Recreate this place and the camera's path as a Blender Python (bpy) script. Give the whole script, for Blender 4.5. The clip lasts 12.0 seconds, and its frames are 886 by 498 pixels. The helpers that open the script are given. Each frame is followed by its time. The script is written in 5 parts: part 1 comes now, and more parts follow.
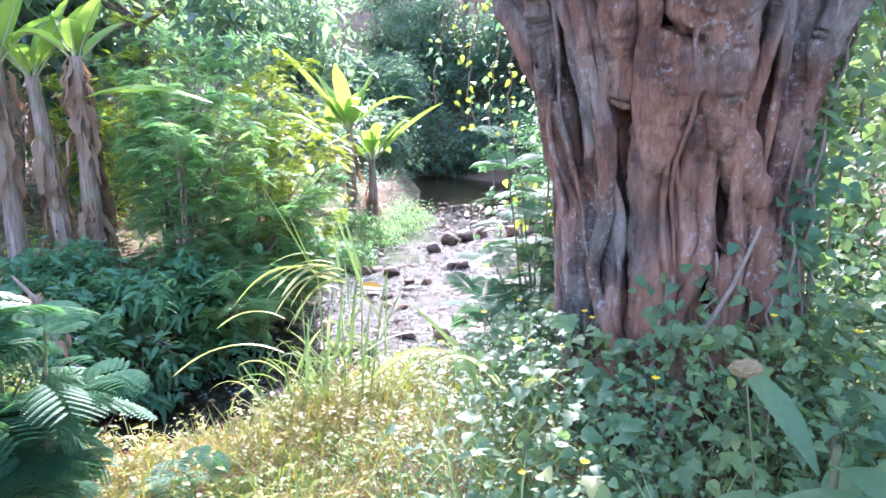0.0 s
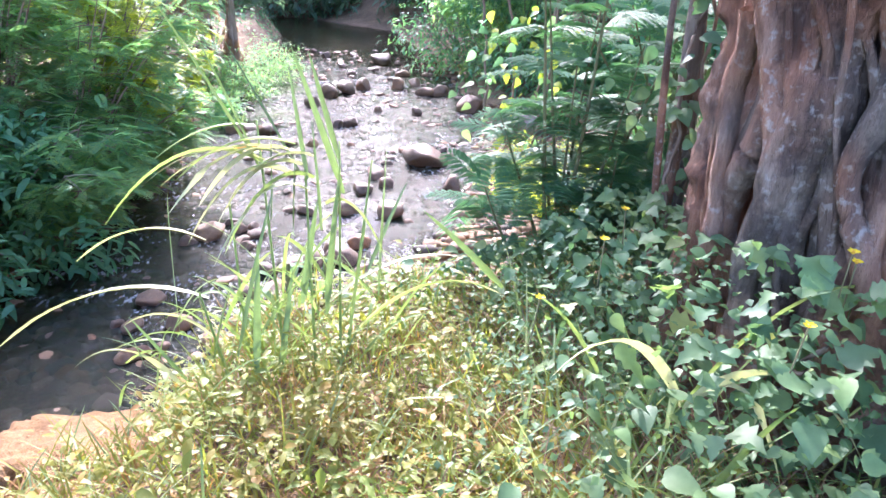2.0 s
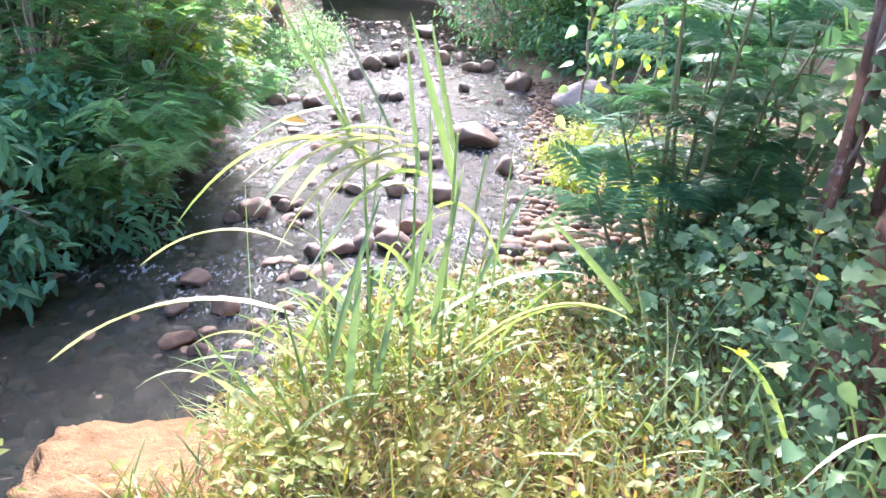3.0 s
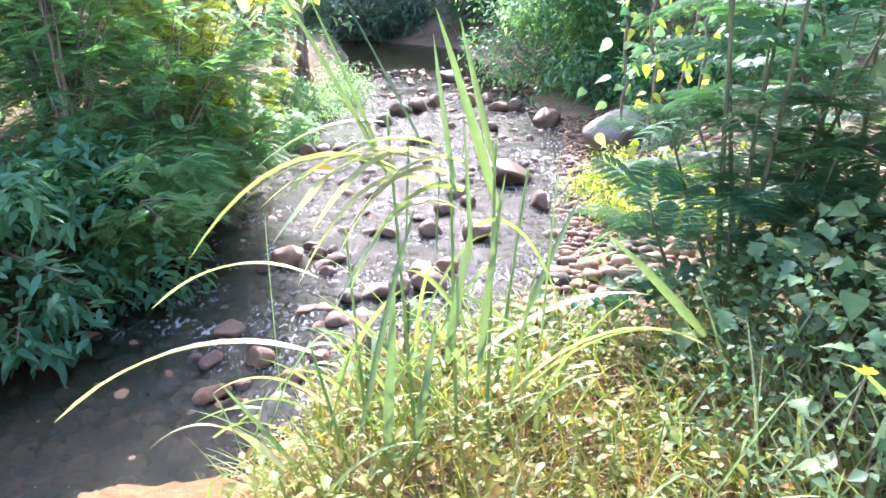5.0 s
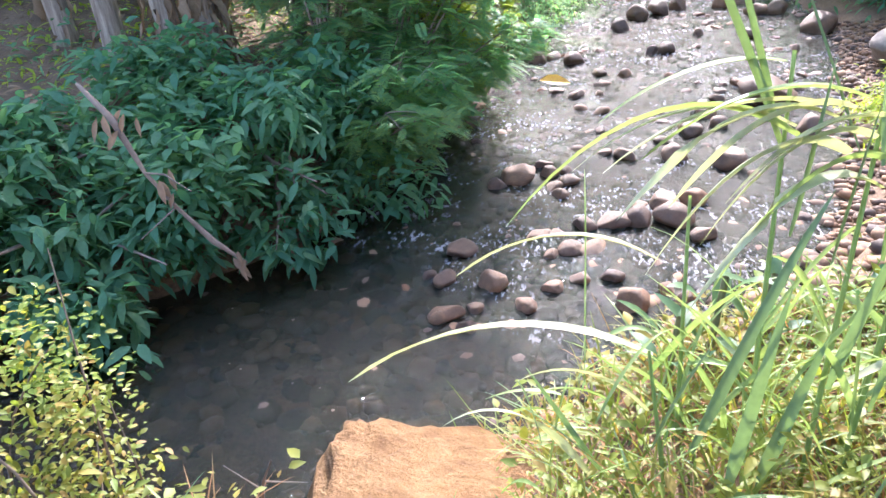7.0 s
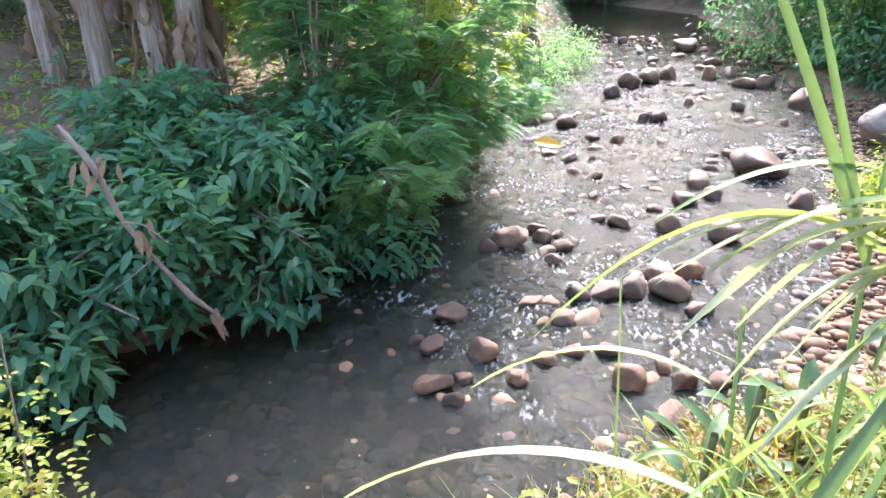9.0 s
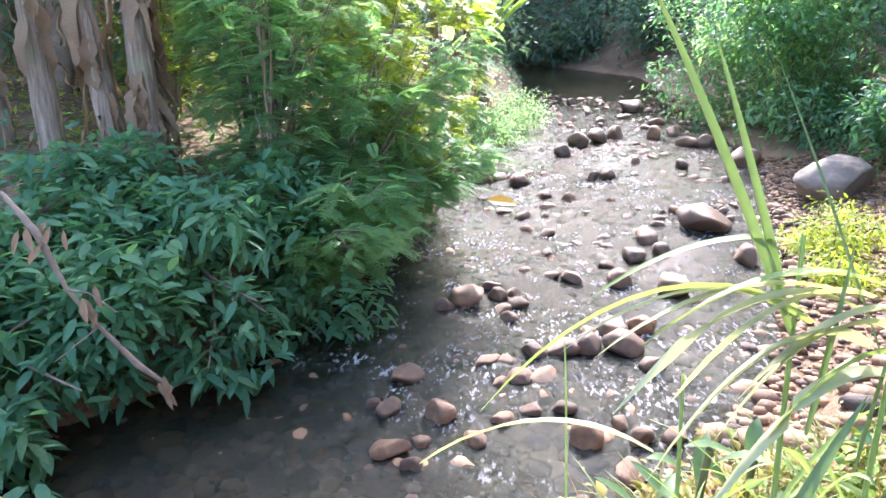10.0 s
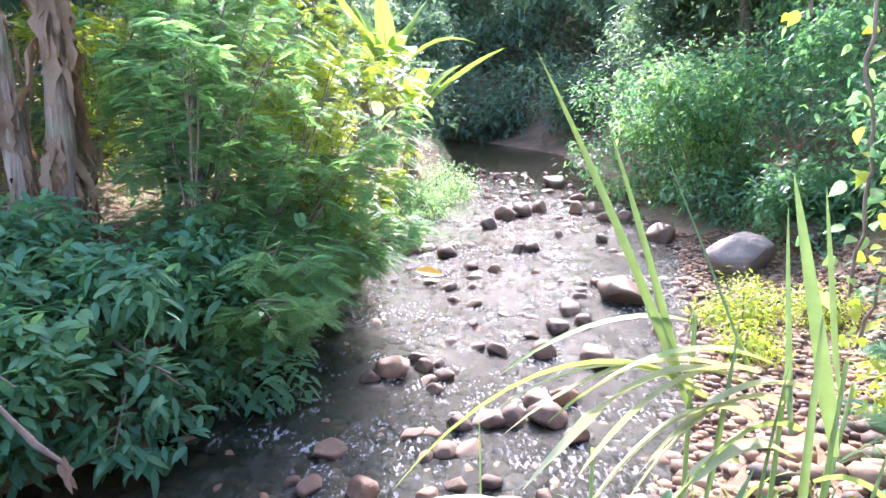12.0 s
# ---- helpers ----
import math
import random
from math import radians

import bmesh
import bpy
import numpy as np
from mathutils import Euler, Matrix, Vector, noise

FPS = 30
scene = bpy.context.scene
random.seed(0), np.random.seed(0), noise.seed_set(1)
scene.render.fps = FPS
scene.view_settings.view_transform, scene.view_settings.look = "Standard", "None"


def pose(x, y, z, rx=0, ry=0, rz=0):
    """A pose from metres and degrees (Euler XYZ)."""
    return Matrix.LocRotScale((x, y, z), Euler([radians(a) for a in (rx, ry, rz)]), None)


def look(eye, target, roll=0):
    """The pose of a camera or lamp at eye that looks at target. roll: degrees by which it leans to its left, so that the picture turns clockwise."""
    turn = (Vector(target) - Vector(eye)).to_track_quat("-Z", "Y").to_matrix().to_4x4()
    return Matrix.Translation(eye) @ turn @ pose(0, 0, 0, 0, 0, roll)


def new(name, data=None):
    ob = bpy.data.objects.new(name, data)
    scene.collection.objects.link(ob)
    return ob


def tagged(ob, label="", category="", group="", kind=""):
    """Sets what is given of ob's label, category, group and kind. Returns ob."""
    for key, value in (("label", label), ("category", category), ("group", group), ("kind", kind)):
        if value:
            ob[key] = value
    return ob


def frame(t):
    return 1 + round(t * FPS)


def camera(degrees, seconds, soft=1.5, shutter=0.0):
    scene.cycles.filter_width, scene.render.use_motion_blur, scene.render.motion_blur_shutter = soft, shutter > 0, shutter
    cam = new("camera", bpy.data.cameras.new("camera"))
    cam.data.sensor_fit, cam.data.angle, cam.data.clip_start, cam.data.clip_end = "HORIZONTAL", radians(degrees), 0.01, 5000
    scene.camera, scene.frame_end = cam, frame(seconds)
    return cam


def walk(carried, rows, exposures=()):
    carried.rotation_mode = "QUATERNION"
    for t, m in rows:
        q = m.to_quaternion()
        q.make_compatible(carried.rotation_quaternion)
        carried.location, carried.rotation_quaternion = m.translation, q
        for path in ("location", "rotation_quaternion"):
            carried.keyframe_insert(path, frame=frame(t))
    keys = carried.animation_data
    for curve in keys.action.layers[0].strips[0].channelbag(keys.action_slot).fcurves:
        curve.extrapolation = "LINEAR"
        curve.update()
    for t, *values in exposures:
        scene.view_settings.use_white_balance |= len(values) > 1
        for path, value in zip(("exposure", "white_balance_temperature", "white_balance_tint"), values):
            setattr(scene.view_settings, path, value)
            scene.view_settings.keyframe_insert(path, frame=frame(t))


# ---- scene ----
cam = camera(67.4, 12.0)
PATH = [
    (0, (-0.024, -0.051, 1.383), (-0.030, 1.923, 1.060), -0.9),
    (0.5, (-0.303, 0.443, 1.232), (-0.334, 2.377, 0.724), 1.9),
    (1, (-0.536, 0.880, 1.207), (-0.299, 2.759, 0.566), 2.6),
    (1.5, (-0.700, 1.286, 1.224), (-0.292, 3.099, 0.485), 2.1),
    (2, (-0.715, 1.677, 1.170), (-0.299, 3.489, 0.430), 2.1),
    (2.5, (-0.749, 1.929, 1.120), (-0.296, 3.726, 0.370), 3.2),
    (3, (-0.946, 2.178, 1.112), (-0.610, 3.974, 0.301), 3.7),
    (3.2, (-0.987, 2.233, 1.085), (-0.790, 4.043, 0.258), 3.7),
    (4.8, (-0.925, 2.337, 0.985), (-0.614, 4.186, 0.286), 0.0),
    (5, (-0.929, 2.370, 0.966), (-0.693, 4.232, 0.277), -0.7),
    (5.5, (-0.941, 2.538, 0.936), (-0.917, 4.395, 0.192), -3.0),
    (6, (-1.048, 2.744, 0.871), (-1.316, 4.490, -0.067), -4.1),
    (6.5, (-1.173, 2.720, 0.935), (-1.524, 4.454, 0.001), -4.4),
    (8.3, (-1.337, 2.940, 1.006), (-1.744, 4.718, 0.186), -1.9),
    (8.5, (-1.345, 2.941, 0.992), (-1.731, 4.731, 0.186), -1.1),
    (9, (-1.368, 2.986, 0.982), (-1.689, 4.798, 0.199), -0.4),
    (9.5, (-1.361, 2.989, 0.984), (-1.633, 4.827, 0.247), -0.4),
    (10, (-1.342, 2.984, 1.024), (-1.546, 4.872, 0.398), -0.0),
    (10.5, (-1.305, 2.969, 1.036), (-1.458, 4.888, 0.493), 0.4),
    (11, (-1.271, 2.958, 1.045), (-1.377, 4.909, 0.619), 1.1),
    (11.5, (-1.257, 2.974, 1.052), (-1.297, 4.944, 0.708), 0.6),
    (12, (-1.313, 2.959, 1.047), (-1.313, 4.915, 0.626), 2.2),
]
EXPOSURES = [(0.0, 3.35, 5450, 30), (1.5, 3.27, 5500, 30), (3.0, 3.32, 5650, 28), (5.0, 3.32, 5650, 26), (6.5, 3.05, 5700, 24), (9.5, 3.15, 5850, 23), (12.0, 3.3, 5750, 29)]
walk(cam, [(t, look(eye, target, roll)) for t, eye, target, roll in PATH], EXPOSURES)

# ---- world, sun and exposure ----
SUN_AZ, SUN_EL = 2.0, 36.0          # degrees from +y towards +x, and above the horizon
world = bpy.data.worlds.new("world")
scene.world = world
world.use_nodes = True
wt = world.node_tree
sky = wt.nodes.new("ShaderNodeTexSky")
sky.sky_type, sky.sun_disc = "NISHITA", False
sky.sun_elevation, sky.sun_rotation = radians(SUN_EL), radians(SUN_AZ)
sky.dust_density = 3.0
wt.nodes["Background"].inputs["Strength"].default_value = 0.15
wt.links.new(sky.outputs[0], wt.nodes["Background"].inputs[0])
sun = new("sun", bpy.data.lights.new("sun", "SUN"))
sun.data.energy, sun.data.angle, sun.data.color = 2.0, radians(0.6), (1.0, 0.95, 0.85)
sd = Vector((math.sin(radians(SUN_AZ)) * math.cos(radians(SUN_EL)), math.cos(radians(SUN_AZ)) * math.cos(radians(SUN_EL)), math.sin(radians(SUN_EL))))
sun.matrix_world = look(sd * 60, (0, 0, 0))


# ---- materials ----
def node(nt, kind, **sets):
    n = nt.nodes.new(kind)
    for key, value in sets.items():
        n.inputs[key.replace("_", " ")].default_value = value
    return n


def base_material(name):
    m = bpy.data.materials.new(name)
    m.use_nodes = True
    return m, m.node_tree, m.node_tree.nodes["Principled BSDF"]


def ramp(nt, fac, stops):
    r = nt.nodes.new("ShaderNodeValToRGB")
    e = r.color_ramp.elements
    while len(e) < len(stops):
        e.new(0.5)
    for i, (p, c) in enumerate(stops):
        e[i].position, e[i].color = p, (*c, 1)
    nt.links.new(fac, r.inputs[0])
    return r.outputs[0]


def noise_of(nt, scale, detail=4.0, rough=0.6, kind="Object"):
    tc = nt.nodes.new("ShaderNodeTexCoord")
    n = node(nt, "ShaderNodeTexNoise", Scale=scale, Detail=detail, Roughness=rough)
    nt.links.new(tc.outputs[kind], n.inputs["Vector"])
    return n.outputs[0]


def bump(nt, bsdf, height, strength, distance):
    b = node(nt, "ShaderNodeBump", Strength=strength, Distance=distance)
    nt.links.new(height, b.inputs["Height"])
    nt.links.new(b.outputs[0], bsdf.inputs["Normal"])
    return b


def mix_colour(nt, fac, a, b, how="MIX"):
    m = nt.nodes.new("ShaderNodeMix")
    m.data_type, m.blend_type = "RGBA", how
    for sock, v in ((m.inputs["Factor"], fac), (m.inputs["A"], a), (m.inputs["B"], b)):
        if isinstance(v, (int, float)):
            sock.default_value = v
        elif isinstance(v, tuple):
            sock.default_value = (*v, 1)
        else:
            nt.links.new(v, sock)
    return m.outputs["Result"]


def map_range(nt, value, lo, hi):
    n = nt.nodes.new("ShaderNodeMapRange")
    n.inputs["From Min"].default_value, n.inputs["From Max"].default_value = lo, hi
    nt.links.new(value, n.inputs["Value"])
    return n.outputs[0]


def leaf_material(name, stops, through_light=0.45, rough=0.5, tint=(1.0, 1.0, 0.55)):
    """Leaves: a colour of its own for each, seen through against the light."""
    m, nt, b = base_material(name)
    g = nt.nodes.new("ShaderNodeNewGeometry")
    col = ramp(nt, g.outputs["Random Per Island"], stops)
    col = mix_colour(nt, 0.45, col, ramp(nt, noise_of(nt, 1.1), [(0.3, stops[0][1]), (0.7, stops[-1][1])]))
    col = mix_colour(nt, 0.35, col, ramp(nt, noise_of(nt, 38.0), [(0.3, (0.45, 0.45, 0.45)), (0.7, (1, 1, 1))]), "MULTIPLY")
    nt.links.new(col, b.inputs["Base Color"])
    b.inputs["Roughness"].default_value = rough
    b.inputs["Specular IOR Level"].default_value = 0.25
    tr = nt.nodes.new("ShaderNodeBsdfTranslucent")
    nt.links.new(mix_colour(nt, 1.0, mix_colour(nt, 1.0, col, tint, "MULTIPLY"), (1.6, 1.6, 1.6), "MULTIPLY"), tr.inputs[0])
    mix = nt.nodes.new("ShaderNodeMixShader")
    mix.inputs[0].default_value = through_light
    nt.links.new(b.outputs[0], mix.inputs[1])
    nt.links.new(tr.outputs[0], mix.inputs[2])
    nt.links.new(mix.outputs[0], nt.nodes["Material Output"].inputs[0])
    return m


def solid_material(name, stops, scale, rough, strength, distance, fine=30.0, spread=0.0):
    """Stone, bark and soil: colour at two scales, with relief."""
    m, nt, b = base_material(name)
    big, small = noise_of(nt, scale, 5, 0.65), noise_of(nt, fine, 6, 0.7)
    col = ramp(nt, big, stops)
    col = mix_colour(nt, 0.6, col, ramp(nt, small, [(0.25, (0.45, 0.43, 0.40)), (0.7, (1.0, 1.0, 1.0))]), "MULTIPLY")
    if spread:
        oi = nt.nodes.new("ShaderNodeObjectInfo")
        lo, hi = 1 - spread, 1 + spread
        col = mix_colour(nt, 1.0, col, ramp(nt, oi.outputs["Random"], [(0.0, (lo, lo, lo * 1.05)), (0.45, (1, 0.95, 0.9)), (0.8, (hi, hi * 0.92, hi * 0.8)), (1.0, (hi, hi * 0.75, hi * 0.5))]), "MULTIPLY")
    nt.links.new(col, b.inputs["Base Color"])
    b.inputs["Roughness"].default_value = rough
    bump(nt, b, small, strength, distance)
    return m


G = lambda *c: c
M_DARKLEAF = leaf_material("broad_dark_leaf", [(0.0, G(0.055, 0.17, 0.105)), (0.5, G(0.09, 0.24, 0.135)), (1.0, G(0.18, 0.32, 0.14))], 0.52)
M_FEATHER = leaf_material("feathery_leaf", [(0.0, G(0.10, 0.27, 0.16)), (0.5, G(0.16, 0.35, 0.17)), (1.0, G(0.33, 0.44, 0.13))], 0.68, tint=(1.0, 1.0, 0.7))
M_LIME = leaf_material("lime_leaf", [(0.0, G(0.15, 0.26, 0.04)), (0.5, G(0.28, 0.38, 0.045)), (1.0, G(0.46, 0.48, 0.06))], 0.55)
M_PINNATE = leaf_material("pinnate_leaf", [(0.0, G(0.05, 0.15, 0.10)), (0.6, G(0.075, 0.20, 0.12)), (1.0, G(0.13, 0.26, 0.10))], 0.42)
M_CREEPER = leaf_material("creeper_leaf", [(0.0, G(0.045, 0.13, 0.08)), (0.6, G(0.075, 0.19, 0.10)), (0.93, G(0.15, 0.29, 0.10)), (1.0, G(0.36, 0.36, 0.12))], 0.42)
M_WEED = leaf_material("weed_leaf", [(0.0, G(0.10, 0.21, 0.035)), (0.5, G(0.20, 0.30, 0.04)), (0.8, G(0.31, 0.31, 0.055)), (1.0, G(0.36, 0.17, 0.06))], 0.42, tint=(1, 0.95, 0.5))
M_GRASS = leaf_material("grass_blade", [(0.0, G(0.07, 0.16, 0.06)), (0.5, G(0.18, 0.29, 0.07)), (0.8, G(0.32, 0.40, 0.12)), (1.0, G(0.46, 0.46, 0.24))], 0.28)
M_BLADE = leaf_material("broad_grass_blade", [(0.0, G(0.08, 0.15, 0.09)), (0.6, G(0.13, 0.20, 0.10)), (1.0, G(0.26, 0.32, 0.13))], 0.24, 0.4, (1.0, 1.0, 0.4))
M_PALEGRASS = leaf_material("pale_grass_blade", [(0.0, G(0.22, 0.27, 0.13)), (0.5, G(0.38, 0.40, 0.22)), (1.0, G(0.52, 0.50, 0.34))], 0.25)
M_DRY = leaf_material("dry_leaf", [(0.0, G(0.11, 0.065, 0.035)), (0.5, G(0.24, 0.16, 0.095)), (1.0, G(0.40, 0.29, 0.18))], 0.25, 0.75, (1, 0.8, 0.6))
M_STRAW = leaf_material("orange_straw", [(0.0, G(0.20, 0.09, 0.035)), (0.5, G(0.36, 0.19, 0.075)), (1.0, G(0.48, 0.32, 0.15))], 0.35, 0.75, (1, 0.8, 0.55))
M_BANANA = leaf_material("banana_leaf", [(0.0, G(0.13, 0.25, 0.06)), (0.6, G(0.20, 0.34, 0.07)), (1.0, G(0.30, 0.42, 0.09))], 0.45, 0.35)
# distance haze is put into this leaf colour: bluer and paler than foliage
M_HAZE_FOREST = leaf_material("haze_tinted_forest_leaf", [(0.0, G(0.09, 0.17, 0.145)), (0.6, G(0.13, 0.23, 0.175)), (1.0, G(0.20, 0.29, 0.17))], 0.52)
M_FLOWER = leaf_material("yellow_petal", [(0.0, G(0.75, 0.50, 0.02)), (1.0, G(0.85, 0.66, 0.03))], 0.3, tint=(1, 1, 0.6))
M_YELLEAF = leaf_material("fallen_yellow_leaf", [(0.0, G(0.60, 0.32, 0.03)), (1.0, G(0.75, 0.45, 0.05))], 0.3)
M_FUZZ = leaf_material("seed_fluff", [(0.0, G(0.26, 0.19, 0.09)), (1.0, G(0.36, 0.28, 0.15))], 0.3, 0.9, (1, 0.9, 0.7))
M_STEM = solid_material("green_stem", [(0.3, G(0.10, 0.12, 0.04)), (0.7, G(0.20, 0.17, 0.08))], 6, 0.7, 0.3, 0.01)
M_TWIG = solid_material("woody_twig", [(0.3, G(0.14, 0.10, 0.07)), (0.7, G(0.28, 0.21, 0.15))], 5, 0.85, 0.4, 0.01)
M_ROCK = solid_material("river_stone", [(0.25, G(0.095, 0.058, 0.036)), (0.55, G(0.18, 0.108, 0.062)), (0.8, G(0.30, 0.175, 0.088))], 2.2, 0.6, 0.8, 0.02, 22, 0.35)
M_BOULDER = solid_material("pale_boulder", [(0.25, G(0.15, 0.125, 0.095)), (0.55, G(0.25, 0.205, 0.155)), (0.8, G(0.33, 0.27, 0.20))], 2.5, 0.8, 0.6, 0.03, 14)
M_SOIL = solid_material("orange_soil", [(0.25, G(0.21, 0.105, 0.036)), (0.5, G(0.36, 0.20, 0.075)), (0.75, G(0.48, 0.30, 0.13))], 6.0, 0.95, 1.0, 0.09, 26)


def banana_trunk_material():
    """Fibrous sheaths: long streaks up the stem, grey-brown with some green."""
    m, nt, b = base_material("banana_trunk")
    tc = nt.nodes.new("ShaderNodeTexCoord")
    mp = nt.nodes.new("ShaderNodeMapping")
    mp.inputs["Scale"].default_value = (16, 16, 1.3)
    nt.links.new(tc.outputs["Object"], mp.inputs[0])
    n1 = node(nt, "ShaderNodeTexNoise", Scale=1.6, Detail=7.0, Roughness=0.7)
    nt.links.new(mp.outputs[0], n1.inputs["Vector"])
    col = ramp(nt, n1.outputs[0], [(0.28, (0.07, 0.045, 0.03)), (0.5, (0.22, 0.16, 0.11)), (0.72, (0.40, 0.32, 0.23))])
    green = ramp(nt, noise_of(nt, 1.8, 3, 0.6), [(0.5, (0, 0, 0)), (0.68, (1, 1, 1))])
    col = mix_colour(nt, mix_colour(nt, 1.0, green, (0.6, 0.6, 0.6), "MULTIPLY"), col, (0.13, 0.18, 0.07))
    nt.links.new(col, b.inputs["Base Color"])
    b.inputs["Roughness"].default_value = 0.75
    bump(nt, b, n1.outputs[0], 0.9, 0.03)
    return m


def bark_material():
    m, nt, b = base_material("fig_bark")
    tc = nt.nodes.new("ShaderNodeTexCoord")
    mp = nt.nodes.new("ShaderNodeMapping")
    mp.inputs["Scale"].default_value = (5, 5, 1.2)
    nt.links.new(tc.outputs["Object"], mp.inputs[0])
    n1 = node(nt, "ShaderNodeTexNoise", Scale=2.2, Detail=8.0, Roughness=0.7)
    nt.links.new(mp.outputs[0], n1.inputs["Vector"])
    red = ramp(nt, n1.outputs[0], [(0.30, (0.07, 0.035, 0.022)), (0.48, (0.27, 0.125, 0.07)), (0.68, (0.46, 0.24, 0.14))])
    grey = ramp(nt, n1.outputs[0], [(0.30, (0.055, 0.045, 0.038)), (0.50, (0.21, 0.165, 0.125)), (0.70, (0.42, 0.35, 0.28))])
    col = mix_colour(nt, ramp(nt, noise_of(nt, 1.5, 3, 0.55), [(0.48, (0, 0, 0)), (0.62, (1, 1, 1))]), red, grey)
    lich = ramp(nt, noise_of(nt, 34.0, 3, 0.6), [(0.55, (0, 0, 0)), (0.66, (1, 1, 1))])
    where = ramp(nt, noise_of(nt, 2.7, 3, 0.6), [(0.46, (0, 0, 0)), (0.58, (0.6, 0.6, 0.6))])
    col = mix_colour(nt, mix_colour(nt, 1.0, lich, where, "MULTIPLY"), col, (0.52, 0.48, 0.42))
    dark = ramp(nt, noise_of(nt, 3.4, 5, 0.65), [(0.53, (0, 0, 0)), (0.60, (1, 1, 1))])
    col = mix_colour(nt, mix_colour(nt, 1.0, dark, (0.8, 0.8, 0.8), "MULTIPLY"), col, mix_colour(nt, 1.0, col, (0.34, 0.32, 0.33), "MULTIPLY"))
    nt.links.new(col, b.inputs["Base Color"])
    b.inputs["Roughness"].default_value = 0.85
    mp2 = nt.nodes.new("ShaderNodeMapping")
    mp2.inputs["Scale"].default_value = (34, 34, 9)
    nt.links.new(tc.outputs["Object"], mp2.inputs[0])
    n2 = node(nt, "ShaderNodeTexNoise", Scale=1.6, Detail=6.0, Roughness=0.75)
    nt.links.new(mp2.outputs[0], n2.inputs["Vector"])
    deep = bump(nt, b, n1.outputs[0], 1.0, 0.08)
    nt.links.new(bump(nt, b, n2.outputs[0], 0.8, 0.02).outputs[0], b.inputs["Normal"])
    nt.links.new(deep.outputs[0], b.inputs["Normal"].links[0].from_node.inputs["Normal"])
    return m


def ground_material():
    m, nt, b = base_material("bank_soil")
    col = ramp(nt, noise_of(nt, 1.3, 6, 0.65), [(0.3, (0.13, 0.085, 0.05)), (0.55, (0.24, 0.155, 0.09)), (0.75, (0.33, 0.23, 0.14))])
    litter = ramp(nt, noise_of(nt, 24.0, 6, 0.75), [(0.35, (0.5, 0.5, 0.5)), (0.65, (1.15, 1.1, 1.0))])
    col = mix_colour(nt, 1.0, col, litter, "MULTIPLY")
    nt.links.new(col, b.inputs["Base Color"])
    b.inputs["Roughness"].default_value = 0.95
    bump(nt, b, noise_of(nt, 18.0, 6, 0.75), 0.9, 0.04)
    return m


